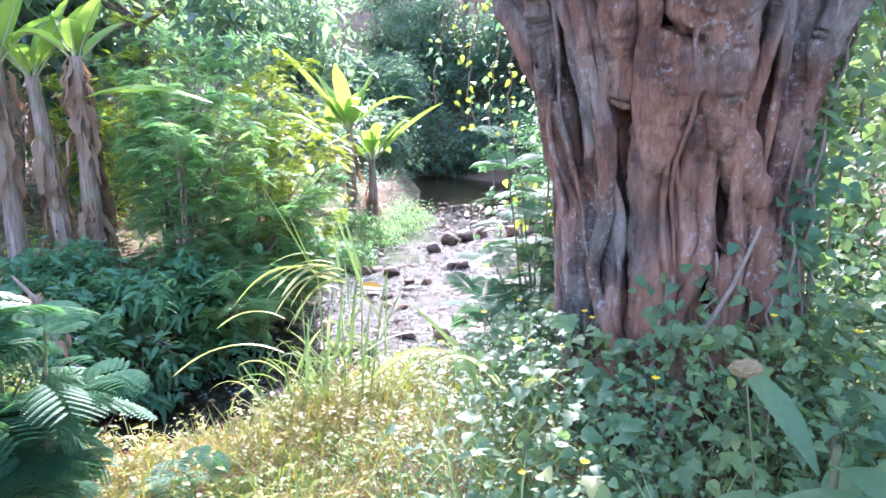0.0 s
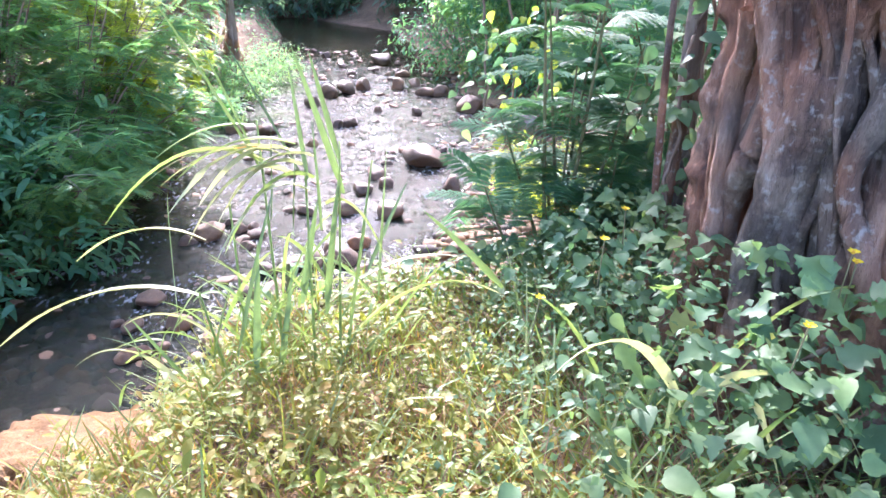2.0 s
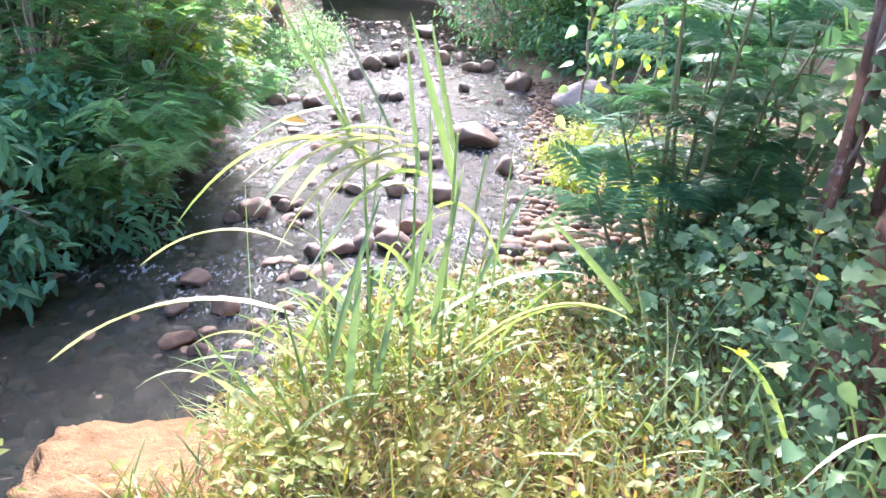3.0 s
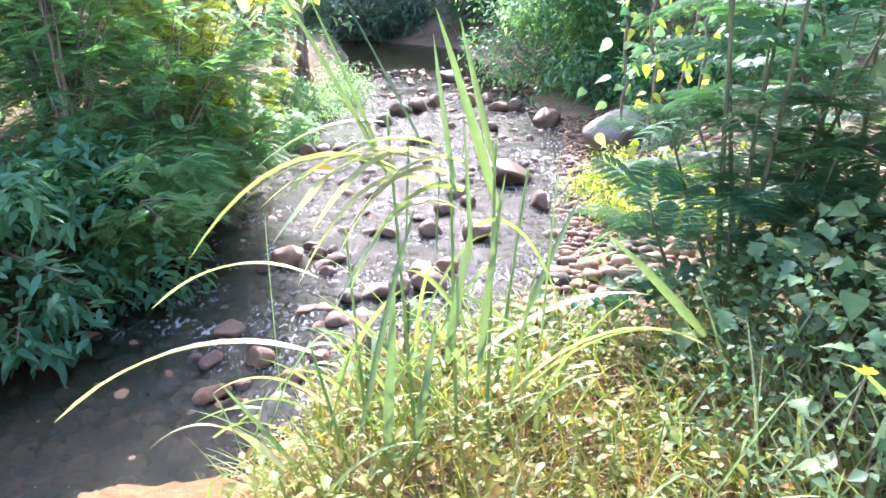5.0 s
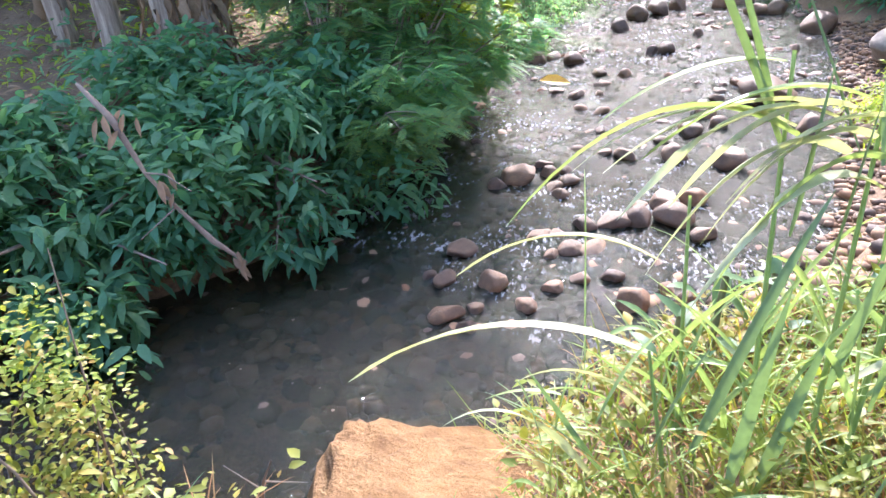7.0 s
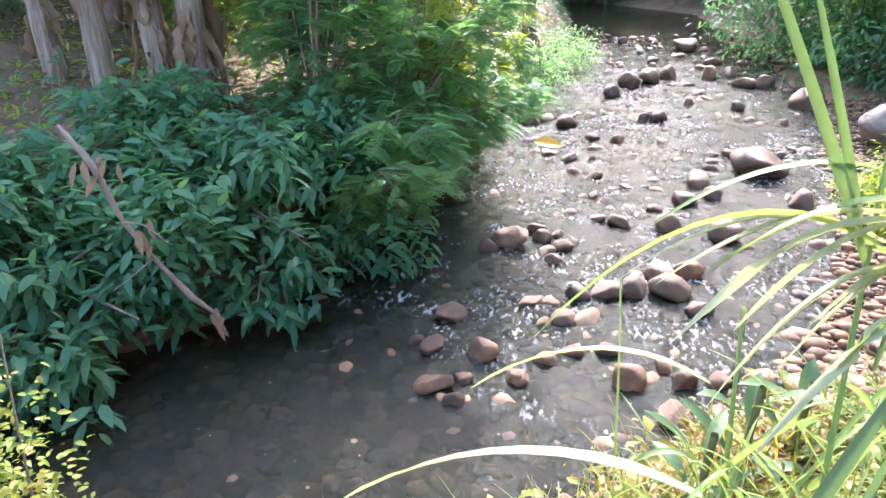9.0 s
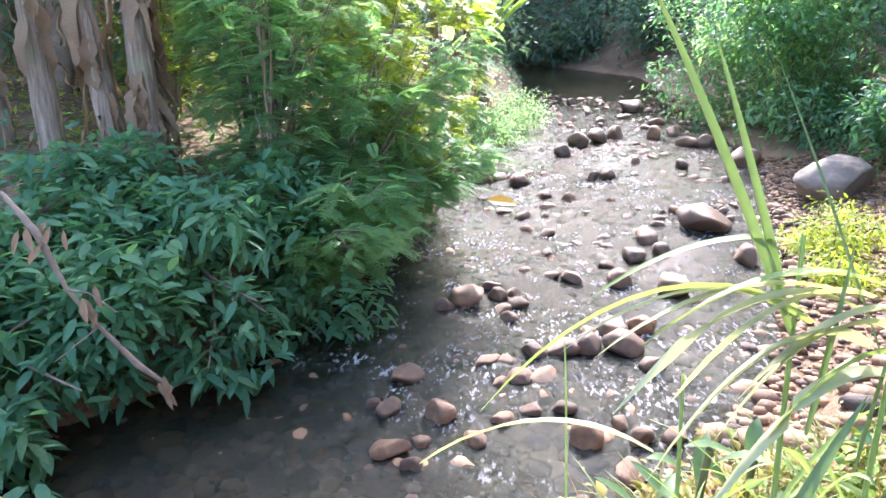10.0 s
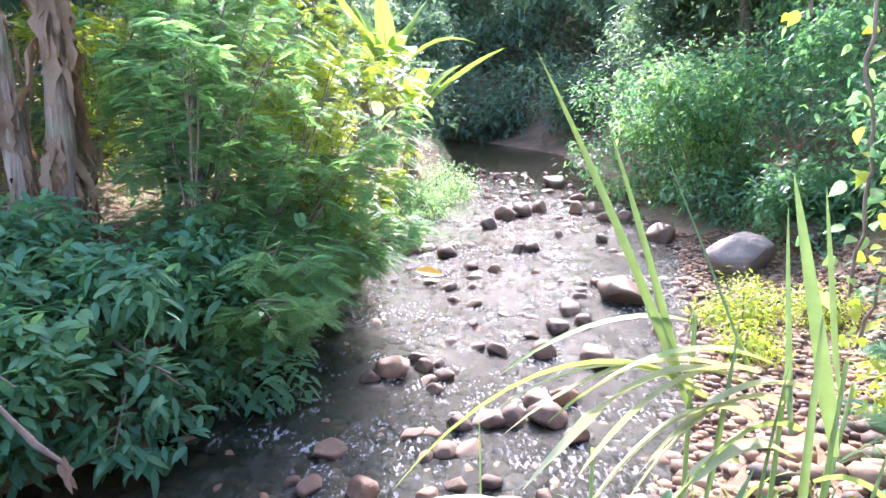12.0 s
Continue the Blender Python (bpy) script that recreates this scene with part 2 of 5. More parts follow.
def water_material():
    """Shallow brownish water: ripples, and white foam where it breaks over the stones."""
    m, nt, b = base_material("stream_water")
    b.inputs["Base Color"].default_value = (0.014, 0.018, 0.012, 1)
    b.inputs["IOR"].default_value = 1.33
    tc = nt.nodes.new("ShaderNodeTexCoord")
    mp = nt.nodes.new("ShaderNodeMapping")
    mp.inputs["Scale"].default_value = (1.0, 0.45, 1.0)
    nt.links.new(tc.outputs["Object"], mp.inputs[0])

    def waves(scale, detail):
        n = node(nt, "ShaderNodeTexNoise", Scale=scale, Detail=detail, Roughness=0.6)
        nt.links.new(mp.outputs[0], n.inputs["Vector"])
        return n.outputs[0]

    sep = nt.nodes.new("ShaderNodeSeparateXYZ")
    nt.links.new(tc.outputs["Object"], sep.inputs[0])
    reach = nt.nodes.new("ShaderNodeMath")
    reach.operation = "MULTIPLY_ADD"
    reach.inputs[1].default_value = 0.80
    nt.links.new(sep.outputs["X"], reach.inputs[0])
    nt.links.new(sep.outputs["Y"], reach.inputs[2])
    rough_water = ramp(nt, map_range(nt, reach.outputs[0], 4.4, 30.0), [(0.0, (0.30, 0.30, 0.30)), (0.030, (0.45, 0.45, 0.45)), (0.065, (1, 1, 1)), (0.72, (1, 1, 1)), (0.88, (0.06, 0.06, 0.06))])
    patch = ramp(nt, noise_of(nt, 0.9, 3, 0.6), [(0.36, (0.30, 0.30, 0.30)), (0.52, (1, 1, 1))])
    strength = mix_colour(nt, 1.0, rough_water, patch, "MULTIPLY")
    b1 = node(nt, "ShaderNodeBump", Distance=0.055)
    nt.links.new(waves(13.0, 9), b1.inputs["Height"])
    nt.links.new(mix_colour(nt, 1.0, strength, (0.8, 0.8, 0.8), "MULTIPLY"), b1.inputs["Strength"])
    b2 = node(nt, "ShaderNodeBump", Strength=0.7, Distance=0.018)
    nt.links.new(waves(60.0, 4), b2.inputs["Height"])
    nt.links.new(b1.outputs[0], b2.inputs["Normal"])
    nt.links.new(b2.outputs[0], b.inputs["Normal"])
    b.inputs["Roughness"].default_value = 0.028
    foam = nt.nodes.new("ShaderNodeBsdfDiffuse")
    foam.inputs[0].default_value = (0.70, 0.67, 0.66, 1)
    fm = ramp(nt, waves(24.0, 7), [(0.53, (0, 0, 0)), (0.62, (1, 1, 1))])
    fm = mix_colour(nt, 1.0, fm, strength, "MULTIPLY")
    fm = mix_colour(nt, 1.0, fm, mix_colour(nt, 1.0, strength, strength, "MULTIPLY"), "MULTIPLY")
    fm = mix_colour(nt, 1.0, fm, ramp(nt, noise_of(nt, 2.6, 3, 0.6), [(0.44, (0.05, 0.05, 0.05)), (0.60, (0.42, 0.42, 0.42))]), "MULTIPLY")
    clear = nt.nodes.new("ShaderNodeBsdfTransparent")
    clear.inputs[0].default_value = (0.62, 0.58, 0.46, 1)
    mix = nt.nodes.new("ShaderNodeMixShader")
    nt.links.new(ramp(nt, rough_water, [(0.3, (0.34, 0.34, 0.34)), (0.8, (0.18, 0.18, 0.18))]), mix.inputs[0])
    nt.links.new(b.outputs[0], mix.inputs[1])
    nt.links.new(clear.outputs[0], mix.inputs[2])
    mf = nt.nodes.new("ShaderNodeMixShader")
    nt.links.new(fm, mf.inputs[0])
    nt.links.new(mix.outputs[0], mf.inputs[1])
    nt.links.new(foam.outputs[0], mf.inputs[2])
    nt.links.new(mf.outputs[0], nt.nodes["Material Output"].inputs[0])
    return m


M_BARK, M_GROUND, M_WATER, M_BANTRUNK = bark_material(), ground_material(), water_material(), banana_trunk_material()


# ---- mesh helpers ----
def mesh_from(name, verts, faces, material, smooth=False):
    me = bpy.data.meshes.new(name)
    me.from_pydata(verts, [], faces)
    if smooth:
        me.polygons.foreach_set("use_smooth", [True] * len(me.polygons))
    me.materials.append(material)
    me.update()
    return me


def grid_mesh(name, verts, faces, material, smooth=True):
    """A mesh from arrays: verts (n, 3), quads or triangles (m, k)."""
    me = bpy.data.meshes.new(name)
    verts, faces = np.asarray(verts, np.float32), np.asarray(faces, np.int32)
    k = faces.shape[1]
    me.vertices.add(len(verts))
    me.vertices.foreach_set("co", verts.ravel())
    me.loops.add(faces.size)
    me.loops.foreach_set("vertex_index", faces.ravel())
    me.polygons.add(len(faces))
    me.polygons.foreach_set("loop_start", np.arange(len(faces), dtype=np.int32) * k)
    me.polygons.foreach_set("loop_total", np.full(len(faces), k, np.int32))
    me.polygons.foreach_set("use_smooth", np.full(len(faces), smooth))
    me.materials.append(material)
    me.update(calc_edges=True)
    me.validate()
    return me


def thing(name, label, category, at=(0, 0, 0), group="", kind=""):
    ob = new(name)
    ob.matrix_basis = Matrix.Translation(at)
    ob.empty_display_size = 0.1
    return tagged(ob, label, category, group, kind)


def part(name, me, parent, label=""):
    ob = new(name, me)
    ob.parent = parent
    return tagged(ob, label) if label else ob


def unit(v):
    return v / np.maximum(np.linalg.norm(v, axis=-1, keepdims=True), 1e-9)


OVAL = ((0.0, 0.06), (0.25, 0.85), (0.55, 1.0), (0.82, 0.55), (1.0, 0.03))
LANCE = ((0.0, 0.08), (0.3, 1.0), (0.65, 0.7), (1.0, 0.02))
HEART = ((-0.12, 0.45), (0.08, 0.95), (0.35, 1.0), (0.7, 0.55), (1.0, 0.02))
LOBED = ((-0.08, 0.30), (0.06, 0.95), (0.20, 0.62), (0.36, 1.0), (0.50, 0.42), (0.66, 0.50), (0.8, 0.22), (1.0, 0.02))
DIAMOND = ((0.0, 0.05), (0.45, 1.0), (1.0, 0.05))


def leaves(pos, axis, up, length, width, shape=OVAL, droop=0.25, fold=0.25):
    """Arrays of many leaves: each a folded strip that bends down along its axis. Returns verts and quads."""
    pos, axis = np.asarray(pos, float), unit(np.asarray(axis, float))
    side = unit(np.cross(axis, up))
    nor = np.cross(side, axis)
    n, k = len(pos), len(shape)
    length, width = np.broadcast_to(length, n)[:, None], np.broadcast_to(width, n)[:, None]
    droop = np.broadcast_to(droop, n)[:, None]
    out = np.empty((n, k, 3, 3))
    for i, (u, w) in enumerate(shape):
        mid = pos + axis * length * u - np.array([0, 0, 1.0]) * droop * length * u * u
        half = width * w * 0.5
        out[:, i, 0] = mid - side * half + nor * half * fold
        out[:, i, 1] = mid
        out[:, i, 2] = mid + side * half + nor * half * fold
    quads = []
    for i in range(k - 1):
        for j in range(2):
            a = i * 3 + j
            quads.append((a, a + 1, a + 4, a + 3))
    faces = (np.arange(n)[:, None, None] * k * 3 + np.array(quads)[None]).reshape(-1, 4)
    return out.reshape(-1, 3), faces


def fronds(pos, axis, up, length, pairs=12, leaflet=0.3, ratio=0.32, droop=0.3, sweep=0.35, rachis=0.02):
    """Pinnate leaves: leaflets in two rows along a drooping midrib. Returns verts and quads."""
    pos, axis = np.asarray(pos, float), unit(np.asarray(axis, float))
    n = len(pos)
    side = unit(np.cross(axis, up))
    nor = np.cross(side, axis)
    length = np.broadcast_to(length, n)
    droop = np.broadcast_to(droop, n)
    u = np.linspace(0.12, 1.0, pairs)
    down = np.array([0, 0, 1.0])
    mid = pos[:, None] + axis[:, None] * (length[:, None] * u)[..., None] - down * ((droop * length)[:, None] * u ** 2)[..., None]
    taper = (np.sin(np.pi * (0.12 + 0.80 * u)) ** 0.6)[None, :] * length[:, None] * leaflet
    out = []
    for s in (-1.0, 1.0):
        d = unit(s * side + sweep * axis - 0.12 * nor)[:, None]
        w = axis[:, None] * (taper * ratio * 0.5)[..., None]
        tip = mid + d * taper[..., None]
        half = mid + d * (taper * 0.5)[..., None]
        out.append(np.stack([mid, half - w, tip, half + w], 2))
    v = np.concatenate(out, 1).reshape(-1, 3)
    f = np.arange(len(v)).reshape(-1, 4)
    k = 4
    uu = np.linspace(0, 1, k)
    m2 = pos[:, None] + axis[:, None] * (length[:, None] * uu)[..., None] - down * ((droop * length)[:, None] * uu ** 2)[..., None]
    hw = side[:, None] * (length * rachis)[:, None, None] * (1 - 0.7 * uu)[None, :, None]
    rv = np.stack([m2 - hw, m2 + hw], 2).reshape(-1, 3)
    q = np.array([(2 * i, 2 * i + 1, 2 * i + 3, 2 * i + 2) for i in range(k - 1)])
    rf = (np.arange(n)[:, None, None] * k * 2 + q[None]).reshape(-1, 4) + len(v)
    return np.concatenate([v, rv]), np.concatenate([f, rf])


def bipinnate(pos, axis, up, length, pinnae=7, pairs=19, pinna=0.46, droop=0.3, ratio=0.5):
    """Twice-feathered leaves: fronds in two rows along a midrib."""
    pos, axis = np.asarray(pos, float), unit(np.asarray(axis, float))
    n = len(pos)
    side = unit(np.cross(axis, up))
    nor = np.cross(side, axis)
    length = np.broadcast_to(length, n)
    u = np.linspace(0.2, 1.0, pinnae)
    mid = pos[:, None] + axis[:, None] * (length[:, None] * u)[..., None] - np.array([0, 0, 1.0]) * ((droop * length)[:, None] * u ** 2)[..., None]
    P, A, U, L = [], [], [], []
    for s in (-1.0, 1.0):
        P.append(mid.reshape(-1, 3))
        A.append(np.broadcast_to((s * side + 0.55 * axis)[:, None], mid.shape).reshape(-1, 3))
        U.append(np.broadcast_to(nor[:, None], mid.shape).reshape(-1, 3))
        L.append((length[:, None] * pinna * np.sin(np.pi * (0.18 + 0.62 * u))[None]).reshape(-1))
    return fronds(np.concatenate(P), np.concatenate(A), np.concatenate(U), np.concatenate(L), pairs, 0.17, ratio, 0.32, 0.25, 0.012)


def blade(base, tip, width, rise=0.15, twist=0.3, k=12):
    """One long grass blade that arches from base to tip, keeled and tapering."""
    base, tip = np.asarray(base, float), np.asarray(tip, float)
    u = np.linspace(0, 1, k)[:, None]
    L = np.linalg.norm(tip - base)
    p = base * (1 - u) + tip * u + np.array([0, 0, 1.0]) * rise * L * 4 * u * (1 - u)
    t = unit(np.gradient(p, axis=0))
    s = unit(np.cross(t, np.array([[math.sin(twist * 3), math.cos(twist * 3) * 0.6, 0.8]])))
    nr = np.cross(s, t)
    w = (width * 0.5 * np.minimum(1, 0.45 + 3 * u) * (1 - u ** 2.2) ** 0.8 + 0.0006)
    v = np.stack([p - s * w + nr * w * 0.45, p, p + s * w + nr * w * 0.45], 1).reshape(-1, 3)
    q = []
    for i in range(k - 1):
        for j in range(2):
            a = i * 3 + j
            q.append((a, a + 1, a + 4, a + 3))
    return v, np.array(q)


class Heap:
    """Collects arrays of verts and quads into one mesh."""

    def __init__(self):
        self.v, self.f, self.n = [], [], 0

    def add(self, vf):
        self.v.append(vf[0])
        self.f.append(vf[1] + self.n)
        self.n += len(vf[0])
        return self

    def mesh(self, name, material, smooth=True):
        return grid_mesh(name, np.concatenate(self.v), np.concatenate(self.f), material, smooth)


def tube(points, radii, sides=7):
    """A tapered tube through points, as verts and quads."""
    p = np.asarray(points, float)
    r = np.broadcast_to(radii, len(p))
    t = unit(np.gradient(p, axis=0))
    ref = np.where(np.abs(t[:, 2:3]) > 0.9, np.array([[1.0, 0, 0]]), np.array([[0, 0, 1.0]]))
    a = unit(np.cross(t, ref))
    b = np.cross(t, a)
    ang = np.linspace(0, 2 * np.pi, sides, endpoint=False)
    v = p[:, None] + r[:, None, None] * (np.cos(ang)[None, :, None] * a[:, None] + np.sin(ang)[None, :, None] * b[:, None])
    i, j = np.meshgrid(np.arange(len(p) - 1), np.arange(sides), indexing="ij")
    j2 = (j + 1) % sides
    f = np.stack([i * sides + j, i * sides + j2, (i + 1) * sides + j2, (i + 1) * sides + j], -1).reshape(-1, 4)
    return v.reshape(-1, 3), f


def rand_dirs(rng, n, flat=1.0):
    v = rng.normal(size=(n, 3))
    v[:, 2] *= flat
    return unit(v)


# ---- the lie of the land ----
LINE = np.array([(-60, -12, 3.0), (-30, -3, 2.2), (-12, 2.0, 1.6), (-6, 4.7, 1.5), (-3.8, 5.8, 1.55), (-2.2, 7.1, 1.85), (-1.2, 9.0, 2.2), (-0.3, 12.0, 2.5), (0.5, 16.5, 2.9), (1.5, 25.0, 2.5), (1.4, 33.0, 2.6), (-2.0, 41.0, 3.0), (-12.0, 48.0, 3.0), (-60.0, 60.0, 4.0)])


def stream(x, y):
    """Distance from the water's edge (minus: in the water) and the side of the stream (+1: the walker's side)."""
    x, y = np.asarray(x, float), np.asarray(y, float)
    best, side = np.full(x.shape, 1e9), np.ones(x.shape)
    for (ax, ay, aw), (bx, by, bw) in zip(LINE[:-1], LINE[1:]):
        dx, dy = bx - ax, by - ay
        t = np.clip(((x - ax) * dx + (y - ay) * dy) / (dx * dx + dy * dy), 0, 1)
        px, py = x - ax - t * dx, y - ay - t * dy
        d = np.hypot(px, py) - (aw + t * (bw - aw))
        s = np.where(dx * py - dy * px < 0, 1.0, -1.0)
        side = np.where(d < best, s, side)
        best = np.minimum(best, d)
    return best, side


def water_z(y):
    return -1.84 + 0.035 * (np.clip(y, 2, 34) - 8.2)


def smooth(a, b, x):
    t = np.clip((x - a) / (b - a), 0, 1)
    return t * t * (3 - 2 * t)


def wobble(x, y, s, seed=0.0):
    return (np.sin(x * 1.7 / s + seed) * np.cos(y * 2.3 / s + seed * 2) + 0.6 * np.sin(x * 3.9 / s - y * 3.1 / s + seed) + 0.4 * np.cos(x * 7.3 / s + y * 6.1 / s)) / 2


def land(x, y):
    x, y = np.asarray(x, float), np.asarray(y, float)
    d, side = stream(x, y)
    w = water_z(y)
    inside = w - 0.05 - 0.22 * smooth(0, 0.9, -d)
    o = np.maximum(d, 0)
    plateau = 0.0 - 0.085 * np.clip(y, -3, 4.6) + 0.10 * np.clip(x - 0.8, 0, 4)
    u, v = x + 1.75, y - 3.25
    plateau = plateau - 1.4 * smooth(0, 0.35, np.minimum(-u, u * 0.866 + v * 0.5))
    plateau = plateau - 0.55 * smooth(3.2, 4.6, y) * smooth(0.95, 1.5, -x)
    steep = w + 1.75 * o
    beach = w + 0.14 * np.minimum(o, 1.6) + 0.75 * np.clip(o - 1.6, 0, 3) + 0.35 * np.clip(o - 4.6, 0, 40)
    near = 1 - smooth(5.6, 7.6, y - 0.25 * x)
    walker = near * np.minimum(plateau, steep) + (1 - near) * beach
    left = w + np.minimum(1.3 * o, 1.05 + 0.08 * o) + 0.25 * np.clip(o - 14, 0, 60)
    z = np.where(d < 0, inside, np.where(side > 0, walker, left))
    hill = 0.55 * np.clip(np.hypot(x + 2, y) - 46, 0, 45) * smooth(20, 45, y)
    hill_r = 0.5 * np.clip(x - 9, 0, 30) * smooth(4, 14, y)
    return z + hill + hill_r + wobble(x, y, 0.9) * 0.03 * smooth(-0.3, 0.3, d) + wobble(x, y, 6.0, 1.3) * 0.10 * smooth(0.5, 6, o)


def axis_steps(lo, a, b, hi, fine, coarse_n):
    mid = np.arange(a, b, fine)
    g = np.geomspace(1, 40, coarse_n)
    g = (g - 1) / 39
    return np.concatenate([a - g[::-1][:-1] * (a - lo), mid, b + g[1:] * (hi - b)])


def sheet(xs, ys, height):
    X, Y = np.meshgrid(xs, ys)
    v = np.stack([X, Y, height(X, Y)], -1).reshape(-1, 3)
    nx, ny = len(xs), len(ys)
    i, j = np.meshgrid(np.arange(ny - 1), np.arange(nx - 1), indexing="ij")
    a = i * nx + j
    return v, np.stack([a, a + 1, a + nx + 1, a + nx], -1).reshape(-1, 4)


ground = new("ground", grid_mesh("ground", *sheet(axis_steps(-400, -8, 8, 400, 0.10, 40), axis_steps(-400, -3, 26, 700, 0.11, 50), land), M_GROUND))
tagged(ground, "brown soil of the stream banks with dry litter", "ground", kind="structure")


def water_height(x, y):
    d, _ = stream(x, y)
    rapid = smooth(4.3, 5.4, y + 0.80 * x) * (1 - smooth(27, 31, y))
    pat = 0.5 + 0.5 * np.sin(y * 1.9 + 0.8 * np.sin(x * 1.3))
    return water_z(y) + rapid * (0.022 * wobble(x, y, 0.22, 0.4) + 0.015 * wobble(x + y, y - x, 0.11, 2.0)) * (0.4 + pat) - 0.35 * smooth(0.25, 0.6, d)


water = new("water", grid_mesh("water", *sheet(axis_steps(-60, -6, 5.5, 30, 0.055, 30), axis_steps(-20, 3, 19, 60, 0.055, 60), water_height), M_WATER))
tagged(water, "shallow brownish stream with glittering riffles", "water", kind="structure")


# ---- rocks ----
def stone_mesh(seed, levels=3, cut_count=8):
    bm = bmesh.new()
    bmesh.ops.create_icosphere(bm, subdivisions=levels, radius=0.5)
    rng = random.Random(seed)
    off = Vector((rng.uniform(-50, 50), rng.uniform(-50, 50), rng.uniform(-50, 50)))
    cuts = [(Vector((rng.gauss(0, 1), rng.gauss(0, 1), rng.gauss(0, 1))).normalized(), rng.uniform(0.24, 0.40)) for _ in range(cut_count)]
    for v in bm.verts:
        p = v.co.copy()
        p *= 1 + 0.34 * noise.noise(p * 1.6 + off) + 0.14 * noise.noise(p * 4.5 + off)
        for nrm, lim in cuts:
            over = p.dot(nrm) - lim
            if over > 0:
                p -= nrm * over * 0.92
        v.co = p
    me = bpy.data.meshes.new("rock")
    bm.to_mesh(me)
    bm.free()
    me.polygons.foreach_set("use_smooth", [True] * len(me.polygons))
    me.materials.append(M_ROCK)
    return me


STONES = [stone_mesh(s) for s in range(10)]


def rock(x, y, size, flat=0.6, sink=0.3, label="rounded brown-grey river stone in shallow water", seed=0, group="stones in the stream"):
    rng = random.Random(seed * 7 + int(x * 100) + int(y * 1000))
    ob = new("rock", STONES[rng.randrange(len(STONES))])
    h = size * flat
    base = max(float(land(x, y)), float(water_z(y)) - 0.06)
    ob.matrix_basis = Matrix.LocRotScale((x, y, base + h * (0.5 - sink)), Euler((rng.uniform(-0.2, 0.2), rng.uniform(-0.2, 0.2), rng.uniform(0, 6.28))), (size * rng.uniform(0.85, 1.25), size * rng.uniform(0.8, 1.0), h))
    return tagged(ob, label, "rock", group)


# the row of stones that dams the riffle, and those below it
DAM_ROCKS = [(-1.21, 8.07, 0.24), (-1.01, 8.1, 0.24), (-1.38, 8.0, 0.17), (-1.11, 8.55, 0.26), (-1.36, 8.37, 0.18), (-0.82, 8.63, 0.29), (-0.57, 8.65, 0.32), (-0.3, 9.0, 0.34), (-0.04, 9.13, 0.32), (-0.26, 8.61, 0.4), (-0.05, 8.38, 0.29), (-2.18, 6.97, 0.27), (-1.86, 7.41, 0.31), (-1.56, 7.18, 0.22), (-2.26, 7.52, 0.23), (-2.43, 7.56, 0.18), (-2.22, 7.97, 0.29), (-0.75, 7.21, 0.32), (-0.46, 7.52, 0.2), (-1.14, 7.62, 0.2), (-0.9, 7.65, 0.21), (-1.36, 7.46, 0.2), (-0.36, 7.28, 0.26), (-0.1, 7.34, 0.22), (-0.46, 6.87, 0.28), (-1.99, 6.82, 0.2), (-1.54, 8.33, 0.23), (-1.96, 7.13, 0.17), (-2.59, 7.36, 0.14)]
MIDDLE_ROCKS = [(-0.05, 10.22, 0.36), (0.49, 10.05, 0.44), (-0.6, 10.3, 0.3), (-1.56, 10.04, 0.24), (-1.48, 9.77, 0.25), (-1.3, 9.88, 0.19), (-1.12, 9.81, 0.12), (-1.24, 9.57, 0.27), (-1.42, 9.45, 0.21), (-1.35, 9.25, 0.2), (-1.81, 9.62, 0.38), (-2.01, 9.42, 0.25), (-1.19, 12.72, 0.27), (-1.12, 12.13, 0.21), (-0.86, 11.99, 0.22), (-0.45, 11.66, 0.17), (0.46, 11.78, 0.4), (0.21, 11.11, 0.33), (0.58, 11.4, 0.29), (1.41, 12.31, 0.69), (1.59, 11.08, 0.42), (1.16, 13.26, 0.23), (0.78, 12.55, 0.22)]
UPPER_ROCKS = [(0.09, 18.23, 0.53), (0.64, 18.8, 0.55), (1.08, 19.32, 0.51), (-0.28, 17.19, 0.47), (2.07, 23.64, 0.75), (3.22, 16.48, 0.64), (1.98, 19.39, 0.5), (2.6, 18.51, 0.48), (2.96, 18.41, 0.48), (2.51, 19.8, 0.45), (3.69, 23.96, 0.59), (2.44, 21.49, 0.41), (1.94, 16.31, 0.36), (-0.4, 13.83, 0.25), (-0.8, 13.96, 0.25), (0.1, 15.19, 0.32), (0.41, 15.31, 0.38), (-1.21, 14.66, 0.41), (-1.86, 14.76, 0.36), (-1.57, 15.03, 0.31), (1.11, 16.67, 0.26)]
KEY_ROCKS = DAM_ROCKS + MIDDLE_ROCKS + UPPER_ROCKS
for i, (x, y, s) in enumerate(KEY_ROCKS):
    rock(x, y + 0.3 * s, s * 1.05, 0.75, 0.16, seed=i)
rng = random.Random(5)
taken = [(x, y, s) for x, y, s in KEY_ROCKS]
ROWS_OF_STONES = (8.5, 11.1, 13.2, 15.6, 18.6, 21.3, 24.2)
made = 0
for _ in range(6000):
    if made >= 272:
        break
    y = rng.uniform(6.0, 27) if rng.random() < 0.5 else rng.choice(ROWS_OF_STONES) + rng.gauss(0, 0.35)
    x = rng.uniform(-3.5, 5.5)
    d, side = stream(x, y)
    if d > 0.3 or (d < -2.6) or y + 0.80 * x < 4.7:
        continue
    s = rng.choice((0.10, 0.12, 0.13, 0.15, 0.18, 0.22)) * (1 + max(0, y - 12) * 0.045)
    if any((x - a) ** 2 + (y - b) ** 2 < (0.36 * (s + c)) ** 2 for a, b, c in taken):
        continue
    taken.append((x, y, s))
    rock(x, y, s, rng.uniform(0.5, 0.75), rng.uniform(0.05, 0.25), seed=made)
    made += 1


